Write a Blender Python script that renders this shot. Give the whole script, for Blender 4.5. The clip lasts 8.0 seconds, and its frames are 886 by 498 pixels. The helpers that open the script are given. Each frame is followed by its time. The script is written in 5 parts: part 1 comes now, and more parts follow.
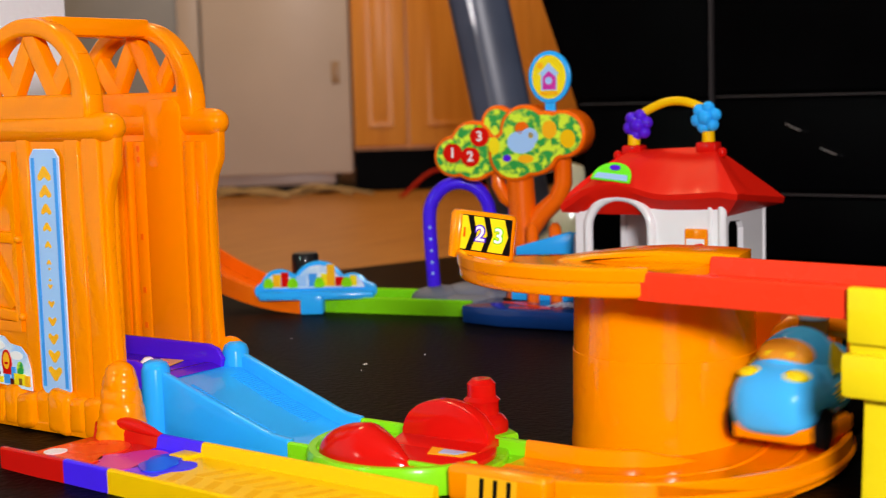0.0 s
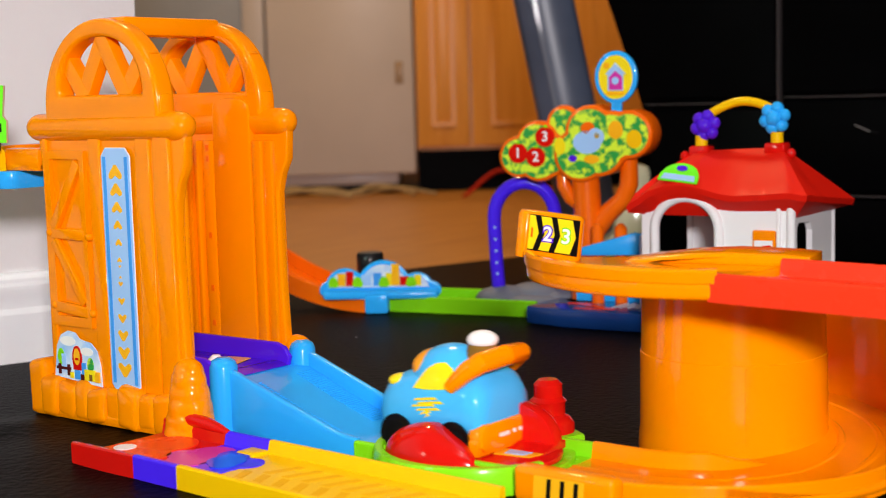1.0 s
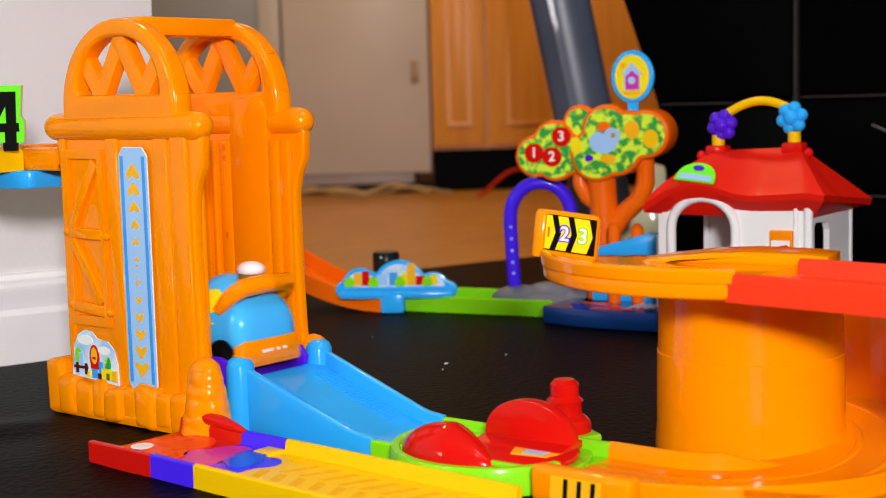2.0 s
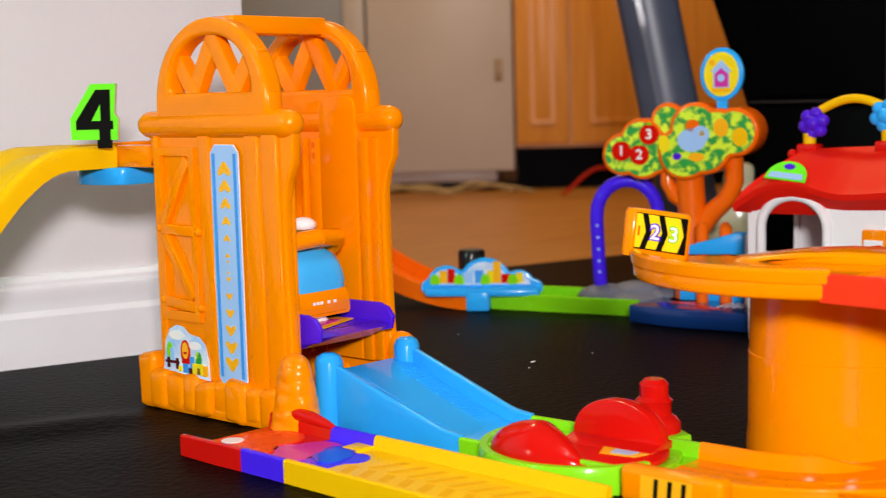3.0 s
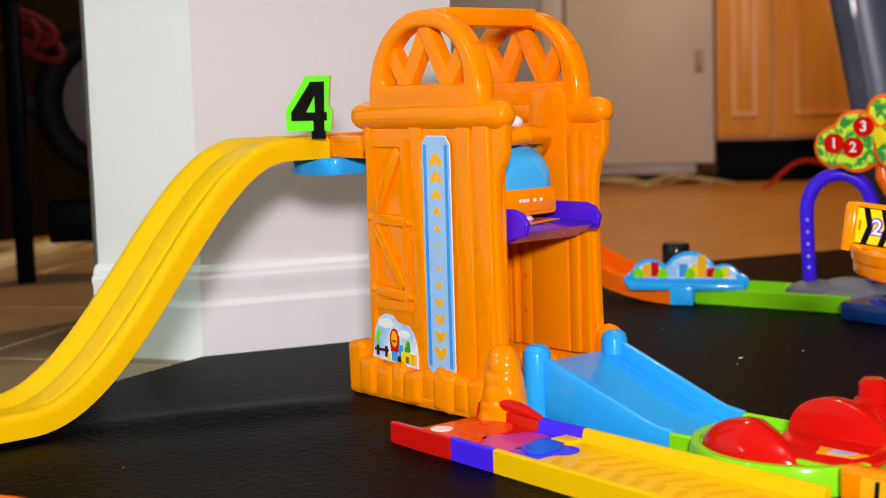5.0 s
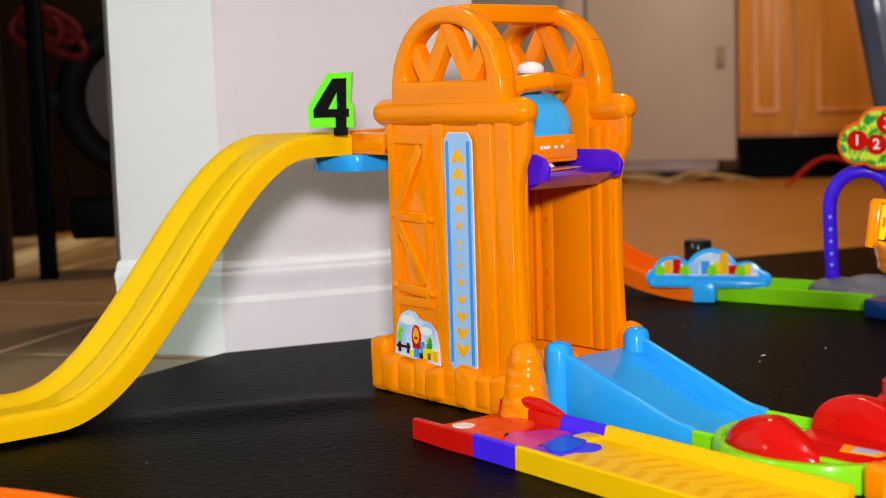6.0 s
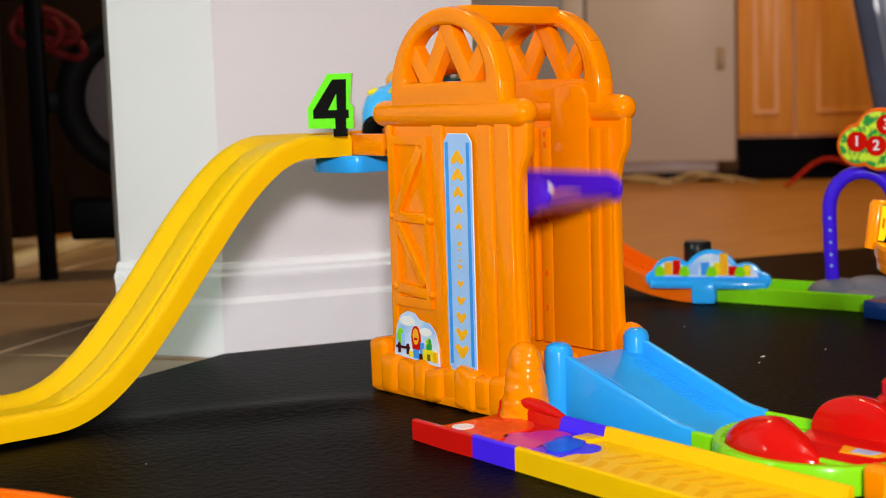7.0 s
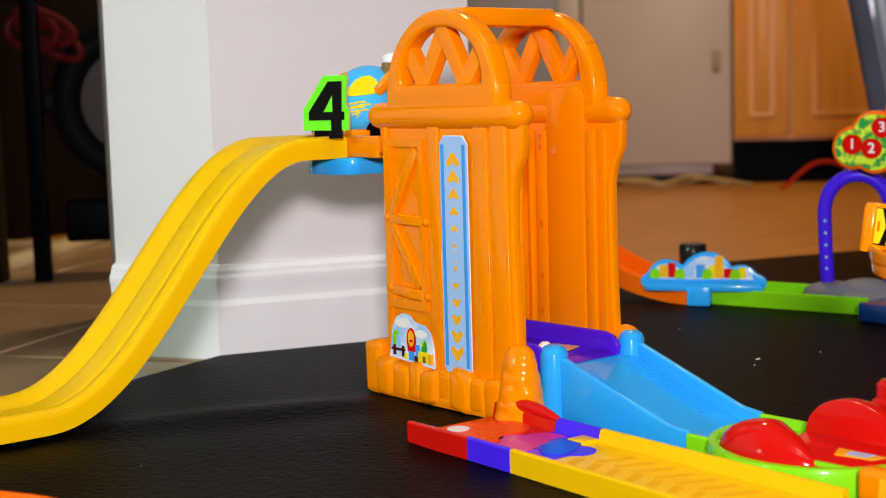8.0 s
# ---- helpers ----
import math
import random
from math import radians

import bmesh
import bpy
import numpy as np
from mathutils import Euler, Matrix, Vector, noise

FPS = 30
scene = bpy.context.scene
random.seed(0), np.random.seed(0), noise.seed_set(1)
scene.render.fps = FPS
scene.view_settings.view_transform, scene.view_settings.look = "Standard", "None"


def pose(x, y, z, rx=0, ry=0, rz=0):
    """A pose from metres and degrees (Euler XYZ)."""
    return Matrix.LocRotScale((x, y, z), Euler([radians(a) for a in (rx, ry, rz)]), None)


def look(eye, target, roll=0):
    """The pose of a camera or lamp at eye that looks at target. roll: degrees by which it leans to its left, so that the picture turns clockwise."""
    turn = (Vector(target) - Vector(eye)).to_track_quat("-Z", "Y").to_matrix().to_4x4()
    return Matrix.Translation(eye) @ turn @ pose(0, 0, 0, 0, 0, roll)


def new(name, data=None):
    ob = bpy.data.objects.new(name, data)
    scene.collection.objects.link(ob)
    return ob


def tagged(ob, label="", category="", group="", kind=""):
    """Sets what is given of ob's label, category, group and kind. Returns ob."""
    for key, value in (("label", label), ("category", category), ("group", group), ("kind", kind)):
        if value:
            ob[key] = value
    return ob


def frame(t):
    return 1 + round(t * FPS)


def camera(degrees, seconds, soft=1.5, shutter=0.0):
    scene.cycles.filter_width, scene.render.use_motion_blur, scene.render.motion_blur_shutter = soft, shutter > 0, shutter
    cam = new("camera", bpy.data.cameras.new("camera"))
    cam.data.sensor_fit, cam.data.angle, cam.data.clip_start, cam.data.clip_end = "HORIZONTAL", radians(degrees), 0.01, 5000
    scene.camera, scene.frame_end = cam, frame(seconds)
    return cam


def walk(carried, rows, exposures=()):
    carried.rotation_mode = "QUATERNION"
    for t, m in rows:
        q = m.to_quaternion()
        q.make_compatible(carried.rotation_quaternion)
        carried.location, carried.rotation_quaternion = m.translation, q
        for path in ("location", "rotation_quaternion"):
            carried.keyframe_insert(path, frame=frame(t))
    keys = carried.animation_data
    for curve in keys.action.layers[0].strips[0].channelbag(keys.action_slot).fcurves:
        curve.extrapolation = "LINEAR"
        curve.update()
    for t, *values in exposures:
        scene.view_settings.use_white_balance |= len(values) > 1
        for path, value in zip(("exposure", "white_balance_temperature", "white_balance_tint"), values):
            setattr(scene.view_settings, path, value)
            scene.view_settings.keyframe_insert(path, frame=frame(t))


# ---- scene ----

# ---------------------------------------------------------------- camera
cam = camera(34.65, 8.0, soft=1.0, shutter=0.4)
cam.data.dof.use_dof, cam.data.dof.focus_distance, cam.data.dof.aperture_fstop = True, 1.13, 8.0
PAN = [(0, -54.78, -6.35, 1.6), (0.5, -53.35, -6.31, 1.51), (1, -52.31, -6.28, 1.52), (1.2, -52.04, -6.28, 1.52),
       (2.3, -51.32, -6.27, 1.56), (2.4, -50.83, -6.27, 1.56), (2.5, -50.24, -6.27, 1.56), (3, -48.44, -6.27, 1.57),
       (3.5, -45.69, -6.23, 1.7), (4, -42.33, -6.23, 1.68), (4.5, -40.97, -6.35, 1.67), (4.7, -40.9, -6.36, 1.68),
       (5.8, -40.02, -6.46, 1.7), (6, -39.92, -6.48, 1.7), (6.5, -39.85, -6.47, 1.69), (7, -39.93, -6.44, 1.68),
       (7.5, -40.01, -6.41, 1.65), (8, -40.09, -6.36, 1.58)]


def on_tripod(yaw, pitch, roll):
    """The lens sits 11 cm ahead of the tripod's pan axis."""
    a = radians(yaw)
    x = -0.87 + 0.0062 * math.cos(a) - 0.1102 * math.sin(a)
    y = -0.95 + 0.0062 * math.sin(a) + 0.1102 * math.cos(a)
    return pose(x, y, 0.2598, 90 + pitch, roll, yaw)


walk(cam, [(t, on_tripod(*a)) for t, *a in PAN], exposures=[(0, -0.03), (0.5, 0.0), (3, -0.04), (3.5, 0.03), (4, 0.10), (4.5, 0.03), (6, -0.11), (8, -0.11)])

# ---------------------------------------------------------------- light
world = bpy.data.worlds.new("room_air")
scene.world = world
world.use_nodes = True
world.node_tree.nodes["Background"].inputs["Color"].default_value = (0.9, 0.95, 1.0, 1)
world.node_tree.nodes["Background"].inputs["Strength"].default_value = 0.007


def area_lamp(name, eye, target, power, size, colour, size_y=None):
    data = bpy.data.lights.new(name, "AREA")
    data.energy, data.size, data.color = power, size, colour
    if size_y:
        data.shape, data.size_y = "RECTANGLE", size_y
    ob = new(name, data)
    ob.matrix_world = look(eye, target)
    return ob


area_lamp("key_lamp", (-1.10, -1.28, 0.55), (0.08, 0.0, 0.10), 28.5, 0.18, (1.0, 0.94, 0.97), 0.14)
# added greenish fill, narrowed to brighten the wall end's left face
area_lamp("left_wall_fill", (-2.0, 0.50, 0.9), (-0.05, 0.42, 0.2), 1.5, 0.4, (0.62, 1.0, 0.84)).data.spread = radians(48)
for lx, ly_ in ((-0.35, -1.0), (0.2, -1.25), (0.55, -0.75)):
    area_lamp("ceiling_spot", (lx, ly_, 2.33), (lx, ly_, 0), 5, 0.06, (1.0, 0.93, 0.82))
area_lamp("kitchen_lamp", (1.2, 1.0, 2.3), (1.9, 1.4, 0.0), 36, 0.3, (1.0, 0.68, 0.33))

# ---------------------------------------------------------------- materials


def nodes_of(name):
    m = bpy.data.materials.new(name)
    m.use_nodes = True
    nt = m.node_tree
    return m, nt, nt.nodes["Principled BSDF"]


def plastic(name, colour, rough=0.22, alpha=1.0, vary=0.05, bump=0.02, coat=0.3, trans=0.0, sss=0.0):
    """Moulded toy plastic: faint colour drift, fingerprints in the gloss, slight orange-peel."""
    m, nt, p = nodes_of(name)
    n = nt.nodes
    tc = n.new("ShaderNodeTexCoord")
    big, fine = n.new("ShaderNodeTexNoise"), n.new("ShaderNodeTexNoise")
    big.inputs["Scale"].default_value, fine.inputs["Scale"].default_value = 22, 260
    big.inputs["Detail"].default_value = 4
    hsv = n.new("ShaderNodeHueSaturation")
    hsv.inputs["Color"].default_value = (*colour, 1)
    mr = n.new("ShaderNodeMapRange")
    mr.inputs["To Min"].default_value, mr.inputs["To Max"].default_value = 1 - vary, 1 + vary
    nt.links.new(tc.outputs["Object"], big.inputs["Vector"])
    nt.links.new(tc.outputs["Object"], fine.inputs["Vector"])
    nt.links.new(big.outputs["Fac"], mr.inputs["Value"])
    nt.links.new(mr.outputs["Result"], hsv.inputs["Value"])
    nt.links.new(hsv.outputs["Color"], p.inputs["Base Color"])
    rr = n.new("ShaderNodeMapRange")
    rr.inputs["To Min"].default_value, rr.inputs["To Max"].default_value = rough * 0.75, rough * 1.35
    nt.links.new(big.outputs["Fac"], rr.inputs["Value"])
    nt.links.new(rr.outputs["Result"], p.inputs["Roughness"])
    b = n.new("ShaderNodeBump")
    b.inputs["Strength"].default_value, b.inputs["Distance"].default_value = bump, 0.001
    nt.links.new(fine.outputs["Fac"], b.inputs["Height"])
    nt.links.new(b.outputs["Normal"], p.inputs["Normal"])
    p.inputs["Coat Weight"].default_value = coat
    p.inputs["Specular IOR Level"].default_value = 0.11
    p.inputs["Coat Roughness"].default_value = 0.05
    p.inputs["Transmission Weight"].default_value = trans
    if sss:
        p.inputs["Subsurface Weight"].default_value = sss
        p.inputs["Subsurface Radius"].default_value = (0.006, 0.002, 0.001)
    return m


def matte(name, c1, c2, scale, rough=0.6, bump=0.1, bump_scale=None, spec=0.4, stretch=(1, 1, 1), dist=0.002, band=0.2):
    """Two-tone noise surface with fine relief."""
    m, nt, p = nodes_of(name)
    n = nt.nodes
    tc, mp = n.new("ShaderNodeTexCoord"), n.new("ShaderNodeMapping")
    mp.inputs["Scale"].default_value = stretch
    a, b = n.new("ShaderNodeTexNoise"), n.new("ShaderNodeTexNoise")
    a.inputs["Scale"].default_value, b.inputs["Scale"].default_value = scale, bump_scale or scale * 9
    a.inputs["Detail"].default_value, b.inputs["Detail"].default_value = 6, 5
    r = n.new("ShaderNodeValToRGB")
    r.color_ramp.elements[0].position, r.color_ramp.elements[1].position = 0.5 - band, 0.5 + band
    r.color_ramp.elements[0].color, r.color_ramp.elements[1].color = (*c1, 1), (*c2, 1)
    bp = n.new("ShaderNodeBump")
    bp.inputs["Strength"].default_value, bp.inputs["Distance"].default_value = bump, dist
    nt.links.new(tc.outputs["Object"], mp.inputs["Vector"])
    for k in (a, b):
        nt.links.new(mp.outputs["Vector"], k.inputs["Vector"])
    nt.links.new(a.outputs["Fac"], r.inputs["Fac"])
    nt.links.new(r.outputs["Color"], p.inputs["Base Color"])
    nt.links.new(b.outputs["Fac"], bp.inputs["Height"])
    nt.links.new(bp.outputs["Normal"], p.inputs["Normal"])
    p.inputs["Roughness"].default_value = rough
    p.inputs["Specular IOR Level"].default_value = spec
    return m


ORANGE = plastic("orange_plastic", (1.0, 0.278, 0.0), 0.14, coat=0.3)
DEEP_ORANGE = plastic("deep_orange_plastic", (0.92, 0.15, 0.002), 0.28)
AMBER = plastic("amber_plastic", (1.0, 0.290, 0.0), 0.15, coat=0.3)
BLUE = plastic("sky_blue_plastic", (0.026, 0.42, 1.0), 0.2)
CAR_BLUE = plastic("car_blue_plastic", (0.06, 0.50, 1.0), 0.2)
DARK_BLUE = plastic("clear_blue_plastic", (0.01, 0.07, 0.32), 0.12, trans=0.25)
PURPLE = plastic("purple_plastic", (0.085, 0.012, 0.70), 0.22)
ROOF_RED = plastic("roof_red_plastic", (0.74, 0.012, 0.004), 0.46, coat=0.03)
RED = plastic("red_plastic", (0.64, 0.007, 0.004), 0.16)
TOMATO = plastic("tomato_plastic", (0.86, 0.045, 0.012), 0.26)
YELLOW = plastic("yellow_plastic", (0.89, 0.54, 0.001), 0.36, coat=0.05)
LEMON = plastic("lemon_plastic", (0.92, 0.74, 0.01), 0.28)
GREEN = plastic("lime_plastic", (0.23, 0.72, 0.008), 0.25)
WHITE = plastic("white_plastic", (0.90, 0.90, 0.90), 0.3)
GREY = plastic("grey_plastic", (0.17, 0.19, 0.24), 0.5, coat=0.05)
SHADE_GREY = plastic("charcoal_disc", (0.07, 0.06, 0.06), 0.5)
DARK_RED = plastic("dark_red_webbing", (0.075, 0.004, 0.004), 0.6, coat=0.0)
BLACK = plastic("black_plastic", (0.012, 0.012, 0.013), 0.35)
RUBBER = plastic("black_rubber", (0.003, 0.003, 0.003), 0.6, coat=0.0)
LIGHT_BLUE = plastic("pale_blue_print", (0.35, 0.58, 0.93), 0.3)
MID_BLUE = plastic("blue_print", (0.05, 0.33, 0.85), 0.3)
GOLD = plastic("gold_print", (0.95, 0.47, 0.01), 0.3)
PINK = plastic("magenta_print", (0.62, 0.04, 0.38), 0.25)
NEON = plastic("neon_green_paint", (0.16, 0.90, 0.02), 0.35)
INK = plastic("black_ink", (0.004, 0.004, 0.004), 0.4, coat=0.1)
SKIN = plastic("olive_clear_plastic", (0.24, 0.13, 0.02), 0.25)
CREAM = plastic("cream_board", (0.75, 0.68, 0.45), 0.5)
LEAF = matte("leaf_print", (0.015, 0.34, 0.05), (0.66, 0.88, 0.03), 120, 0.35, 0.0, band=0.06)
SKY_PRINT = matte("sky_print", (0.30, 0.55, 0.92), (0.86, 0.92, 0.97), 60, 0.35, 0.0)
# rougher, darker yellow that carries the shade of the road's grooves
GROOVE_SHADE_YELLOW = plastic("groove_shade_yellow", (0.80, 0.43, 0.002), 0.6, coat=0.0)
VIOLET = plastic("violet_plastic", (0.065, 0.018, 0.92), 0.2)
INDIGO = plastic("clear_indigo_plastic", (0.025, 0.06, 0.80), 0.12)
CABLE = plastic("tan_cable_rubber", (0.36, 0.26, 0.13), 0.5, coat=0.0)
RED_CABLE = plastic("red_cable_rubber", (0.42, 0.02, 0.008), 0.5, coat=0.0)
MAT = matte("black_mat_vinyl", (0.0008, 0.0007, 0.0007), (0.0022, 0.0018, 0.0017), 14, 0.46, 1.0, 150, 0.028, dist=0.0012)
PAINT = matte("white_wall_paint", (0.70, 0.67, 0.68), (0.75, 0.72, 0.73), 3, 0.6, 0.12, 160)
TRIM = matte("white_trim_gloss", (0.80, 0.80, 0.83), (0.86, 0.86, 0.88), 8, 0.3, 0.03, 60)
WOOD = matte("honey_maple", (0.62, 0.25, 0.035), (0.72, 0.32, 0.055), 6, 0.35, 0.05, 40, stretch=(9, 9, 0.7))
FLOOR = matte("tan_wood_floor", (0.36, 0.15, 0.030), (0.47, 0.21, 0.045), 5, 0.42, 0.05, 60, stretch=(1, 7, 1))
TILE = matte("beige_floor_tile", (0.27, 0.175, 0.095), (0.37, 0.25, 0.145), 9, 0.35, 0.06, 50)
GROUT = matte("grey_grout", (0.33, 0.26, 0.19), (0.42, 0.34, 0.26), 60, 0.9, 0.3)
PANEL = matte("pale_grey_enamel", (0.52, 0.47, 0.45), (0.57, 0.52, 0.50), 4, 0.35, 0.02)
STEEL = matte("grey_steel_enamel", (0.25, 0.27, 0.30), (0.31, 0.33, 0.36), 4, 0.4, 0.02)
POST = matte("slate_plastic", (0.07, 0.09, 0.14), (0.10, 0.125, 0.19), 8, 0.32, 0.05)
LACQUER = matte("black_lacquer", (0.001, 0.001, 0.0012), (0.002, 0.002, 0.0025), 8, 0.45, 0.05, None, 0.03)
# brown wood taken near black, so the hall's dimness sits in its colour
SHADED_DARK_WOOD = matte("shaded_dark_brown_wood", (0.005, 0.003, 0.002), (0.011, 0.006, 0.0035), 14, 0.5, 0.2, spec=0.08, stretch=(6, 6, 0.6))
CEIL = matte("ceiling_paint", (0.72, 0.70, 0.66), (0.78, 0.76, 0.72), 4, 0.8, 0.1)
CHROME = plastic("brushed_chrome", (0.7, 0.7, 0.72), 0.2)
CHROME.node_tree.nodes["Principled BSDF"].inputs["Metallic"].default_value = 1.0
for dull in (INK, RUBBER):
    dull.node_tree.nodes["Principled BSDF"].inputs["Specular IOR Level"].default_value = 0.06
LENS = plastic("amber_window", (0.85, 0.35, 0.02), 0.1)

# ---------------------------------------------------------------- mesh helpers


def part(name, bm, material, parent=None, label="", smooth=True, m=None, angle=40):
    """Links a bmesh as one mesh object, under a thing or a part."""
    bmesh.ops.recalc_face_normals(bm, faces=bm.faces)
    me = bpy.data.meshes.new(name)
    if smooth:
        for f in bm.faces:
            f.smooth = True
        lim = radians(angle)
        for e in bm.edges:
            e.smooth = len(e.link_faces) == 2 and e.calc_face_angle(0) < lim
    bm.to_mesh(me)
    bm.free()
    me.materials.append(material)
    ob = new(name, me)
    if parent:
        ob.parent = parent
    if m is not None:
        ob.matrix_basis = m
    if label:
        ob["label"] = label
    return ob


def thing(name, label, category, m=None, group="", kind=""):
    ob = new(name)
    ob.empty_display_size = 0.02
    if m is not None:
        ob.matrix_basis = m
    return tagged(ob, label, category, group, kind)


def merge(bm, other):
    me = bpy.data.meshes.new("tmp")
    other.to_mesh(me)
    other.free()
    bm.from_mesh(me)
    bpy.data.meshes.remove(me)
    return bm


def box(x0, x1, y0, y1, z0, z1, bevel=0.0, seg=2, bm=None):
    b = bmesh.new()
    bmesh.ops.create_cube(b, size=1)
    for v in b.verts:
        v.co = ((x0 + x1) / 2 + v.co.x * (x1 - x0), (y0 + y1) / 2 + v.co.y * (y1 - y0), (z0 + z1) / 2 + v.co.z * (z1 - z0))
    if bevel:
        bmesh.ops.bevel(b, geom=b.edges[:], offset=bevel, segments=seg, profile=0.5, affect="EDGES")
    return merge(bm, b) if bm else b


def prism(points, depth, axis="z", at=0.0, bevel=0.0, bm=None, seg=2):
    """A flat outline (2D points) given depth along an axis, from 'at'."""
    b = bmesh.new()
    put = {"z": lambda p, d: (p[0], p[1], d), "x": lambda p, d: (d, p[0], p[1]), "y": lambda p, d: (p[0], d, p[1])}[axis]
    lo = [b.verts.new(put(p, at)) for p in points]
    hi = [b.verts.new(put(p, at + depth)) for p in points]
    n = len(points)
    caps = [b.faces.new(lo), b.faces.new(hi)]
    for i in range(n):
        b.faces.new((lo[i], lo[(i + 1) % n], hi[(i + 1) % n], hi[i]))
    if bevel:
        ed = [e for f in caps for e in f.edges]
        bmesh.ops.recalc_face_normals(b, faces=b.faces)
        bmesh.ops.bevel(b, geom=ed, offset=bevel, segments=seg, profile=0.5, affect="EDGES")
    return merge(bm, b) if bm else b


def frame_prism(outer, inner, depth, axis="x", at=0.0, bm=None):
    """A ring between two outlines of equal length, with depth."""
    b = bmesh.new()
    put = {"z": lambda p, d: (p[0], p[1], d), "x": lambda p, d: (d, p[0], p[1]), "y": lambda p, d: (p[0], d, p[1])}[axis]
    rows = [[b.verts.new(put(p, d)) for p in o] for o, d in ((outer, at), (outer, at + depth), (inner, at + depth), (inner, at))]
    n = len(outer)
    for k in range(4):
        a, c = rows[k], rows[(k + 1) % 4]
        for i in range(n):
            b.faces.new((a[i], a[(i + 1) % n], c[(i + 1) % n], c[i]))
    return merge(bm, b) if bm else b


def lathe(profile, n=48, start=0.0, turn=2 * math.pi, bm=None):
    """Turns (radius, z) points about z."""
    b = bmesh.new()
    full = abs(turn - 2 * math.pi) < 1e-6
    k = n if full else n + 1
    rings = [[b.verts.new((r * math.cos(start + turn * i / n), r * math.sin(start + turn * i / n), z)) for r, z in profile] for i in range(k)]
    for i in range(n):
        a, c = rings[i], rings[(i + 1) % k]
        for j in range(len(profile) - 1):
            b.faces.new((a[j], c[j], c[j + 1], a[j + 1]))
    if not full:
        b.faces.new(rings[0]), b.faces.new(rings[-1])
    bmesh.ops.remove_doubles(b, verts=b.verts, dist=1e-6)
    return merge(bm, b) if bm else b


def tube(points, radius, n=12, bm=None, closed=False):
    """A round tube along points; radius one number or one a point."""
    b = bmesh.new()
    pts = [Vector(p) for p in points]
    rings, side = [], None
    for i, p in enumerate(pts):
        a, c = (pts[i - 1], pts[(i + 1) % len(pts)]) if closed else (pts[max(i - 1, 0)], pts[min(i + 1, len(pts) - 1)])
        t = (c - a).normalized()
        if side is None:
            side = t.cross(Vector((0, 0, 1)) if abs(t.z) < 0.9 else Vector((0, 1, 0)))
        side = (side - t * side.dot(t)).normalized()
        up = side.cross(t)
        r = radius[i] if isinstance(radius, (list, tuple)) else radius
        rings.append([b.verts.new(p + r * (math.cos(2 * math.pi * j / n) * side + math.sin(2 * math.pi * j / n) * up)) for j in range(n)])
    for i in range(len(pts) if closed else len(pts) - 1):
        a, c = rings[i], rings[(i + 1) % len(pts)]
        for j in range(n):
            b.faces.new((a[j], a[(j + 1) % n], c[(j + 1) % n], c[j]))
    if not closed:
        b.faces.new(rings[0]), b.faces.new(rings[-1])
    return merge(bm, b) if bm else b


def ellipsoid(c, r, bm=None, u=20, v=12):
    b = bmesh.new()
    bmesh.ops.create_uvsphere(b, u_segments=u, v_segments=v, radius=1)
    for q in b.verts:
        q.co = (c[0] + q.co.x * r[0], c[1] + q.co.y * r[1], c[2] + q.co.z * r[2])
    return merge(bm, b) if bm else b


def sweep(profile, stations, bm=None):
    """A closed (u, z) section carried along stations of (point, right, up)."""
    b = bmesh.new()
    rings = [[b.verts.new(Vector(p) + u * Vector(r) + z * Vector(w)) for u, z in profile] for p, r, w in stations]
    n = len(profile)
    for a, c in zip(rings, rings[1:]):
        for j in range(n):
            b.faces.new((a[j], a[(j + 1) % n], c[(j + 1) % n], c[j]))
    b.faces.new(rings[0]), b.faces.new(rings[-1])
    return merge(bm, b) if bm else b


def lane_section(w=0.088, h=0.017, wall=0.005, floor=0.007, ridge=0.0012, e=0.0012):
    """A toy road's section: rounded side walls, a floor with two guide ribs."""
    a = w / 2
    left = [(-a, 0), (-a, h - e), (-a + e, h), (-a + wall - e, h), (-a + wall, h - e), (-a + wall + 0.002, floor)]
    ribs = [(-0.016, floor), (-0.0145, floor + ridge), (-0.0115, floor + ridge), (-0.010, floor)]
    return left + ribs + [(-x, z) for x, z in reversed(ribs)] + [(-x, z) for x, z in reversed(left)]


def straight(p, q):
    p, q = Vector(p), Vector(q)
    t = (q - p).normalized()
    r = t.cross(Vector((0, 0, 1))).normalized()
    return [(p, r, r.cross(t)), (q, r, r.cross(t))]


def circle(cx, cy, r, n=32, a0=0.0, a1=360.0):
    k = n if abs(a1 - a0) >= 360 else n + 1
    return [(cx + r * math.cos(radians(a0 + (a1 - a0) * i / n)), cy + r * math.sin(radians(a0 + (a1 - a0) * i / n))) for i in range(k)]


def cloud(circles, shrink=0.0, n=110):
    """The outline round several circles, star-shaped about their middle."""
    mx = sum(c[0] for c in circles) / len(circles)
    my = sum(c[1] for c in circles) / len(circles)
    out = []
    for i in range(n):
        a = 2 * math.pi * i / n
        dx, dy = math.cos(a), math.sin(a)
        best = 0.002
        for cx, cy, r in circles:
            r -= shrink
            b = (cx - mx) * dx + (cy - my) * dy
            d = r * r - (cx - mx) ** 2 - (cy - my) ** 2 + b * b
            if d > 0:
                best = max(best, b + math.sqrt(d))
        out.append((mx + best * dx, my + best * dy))
    return out


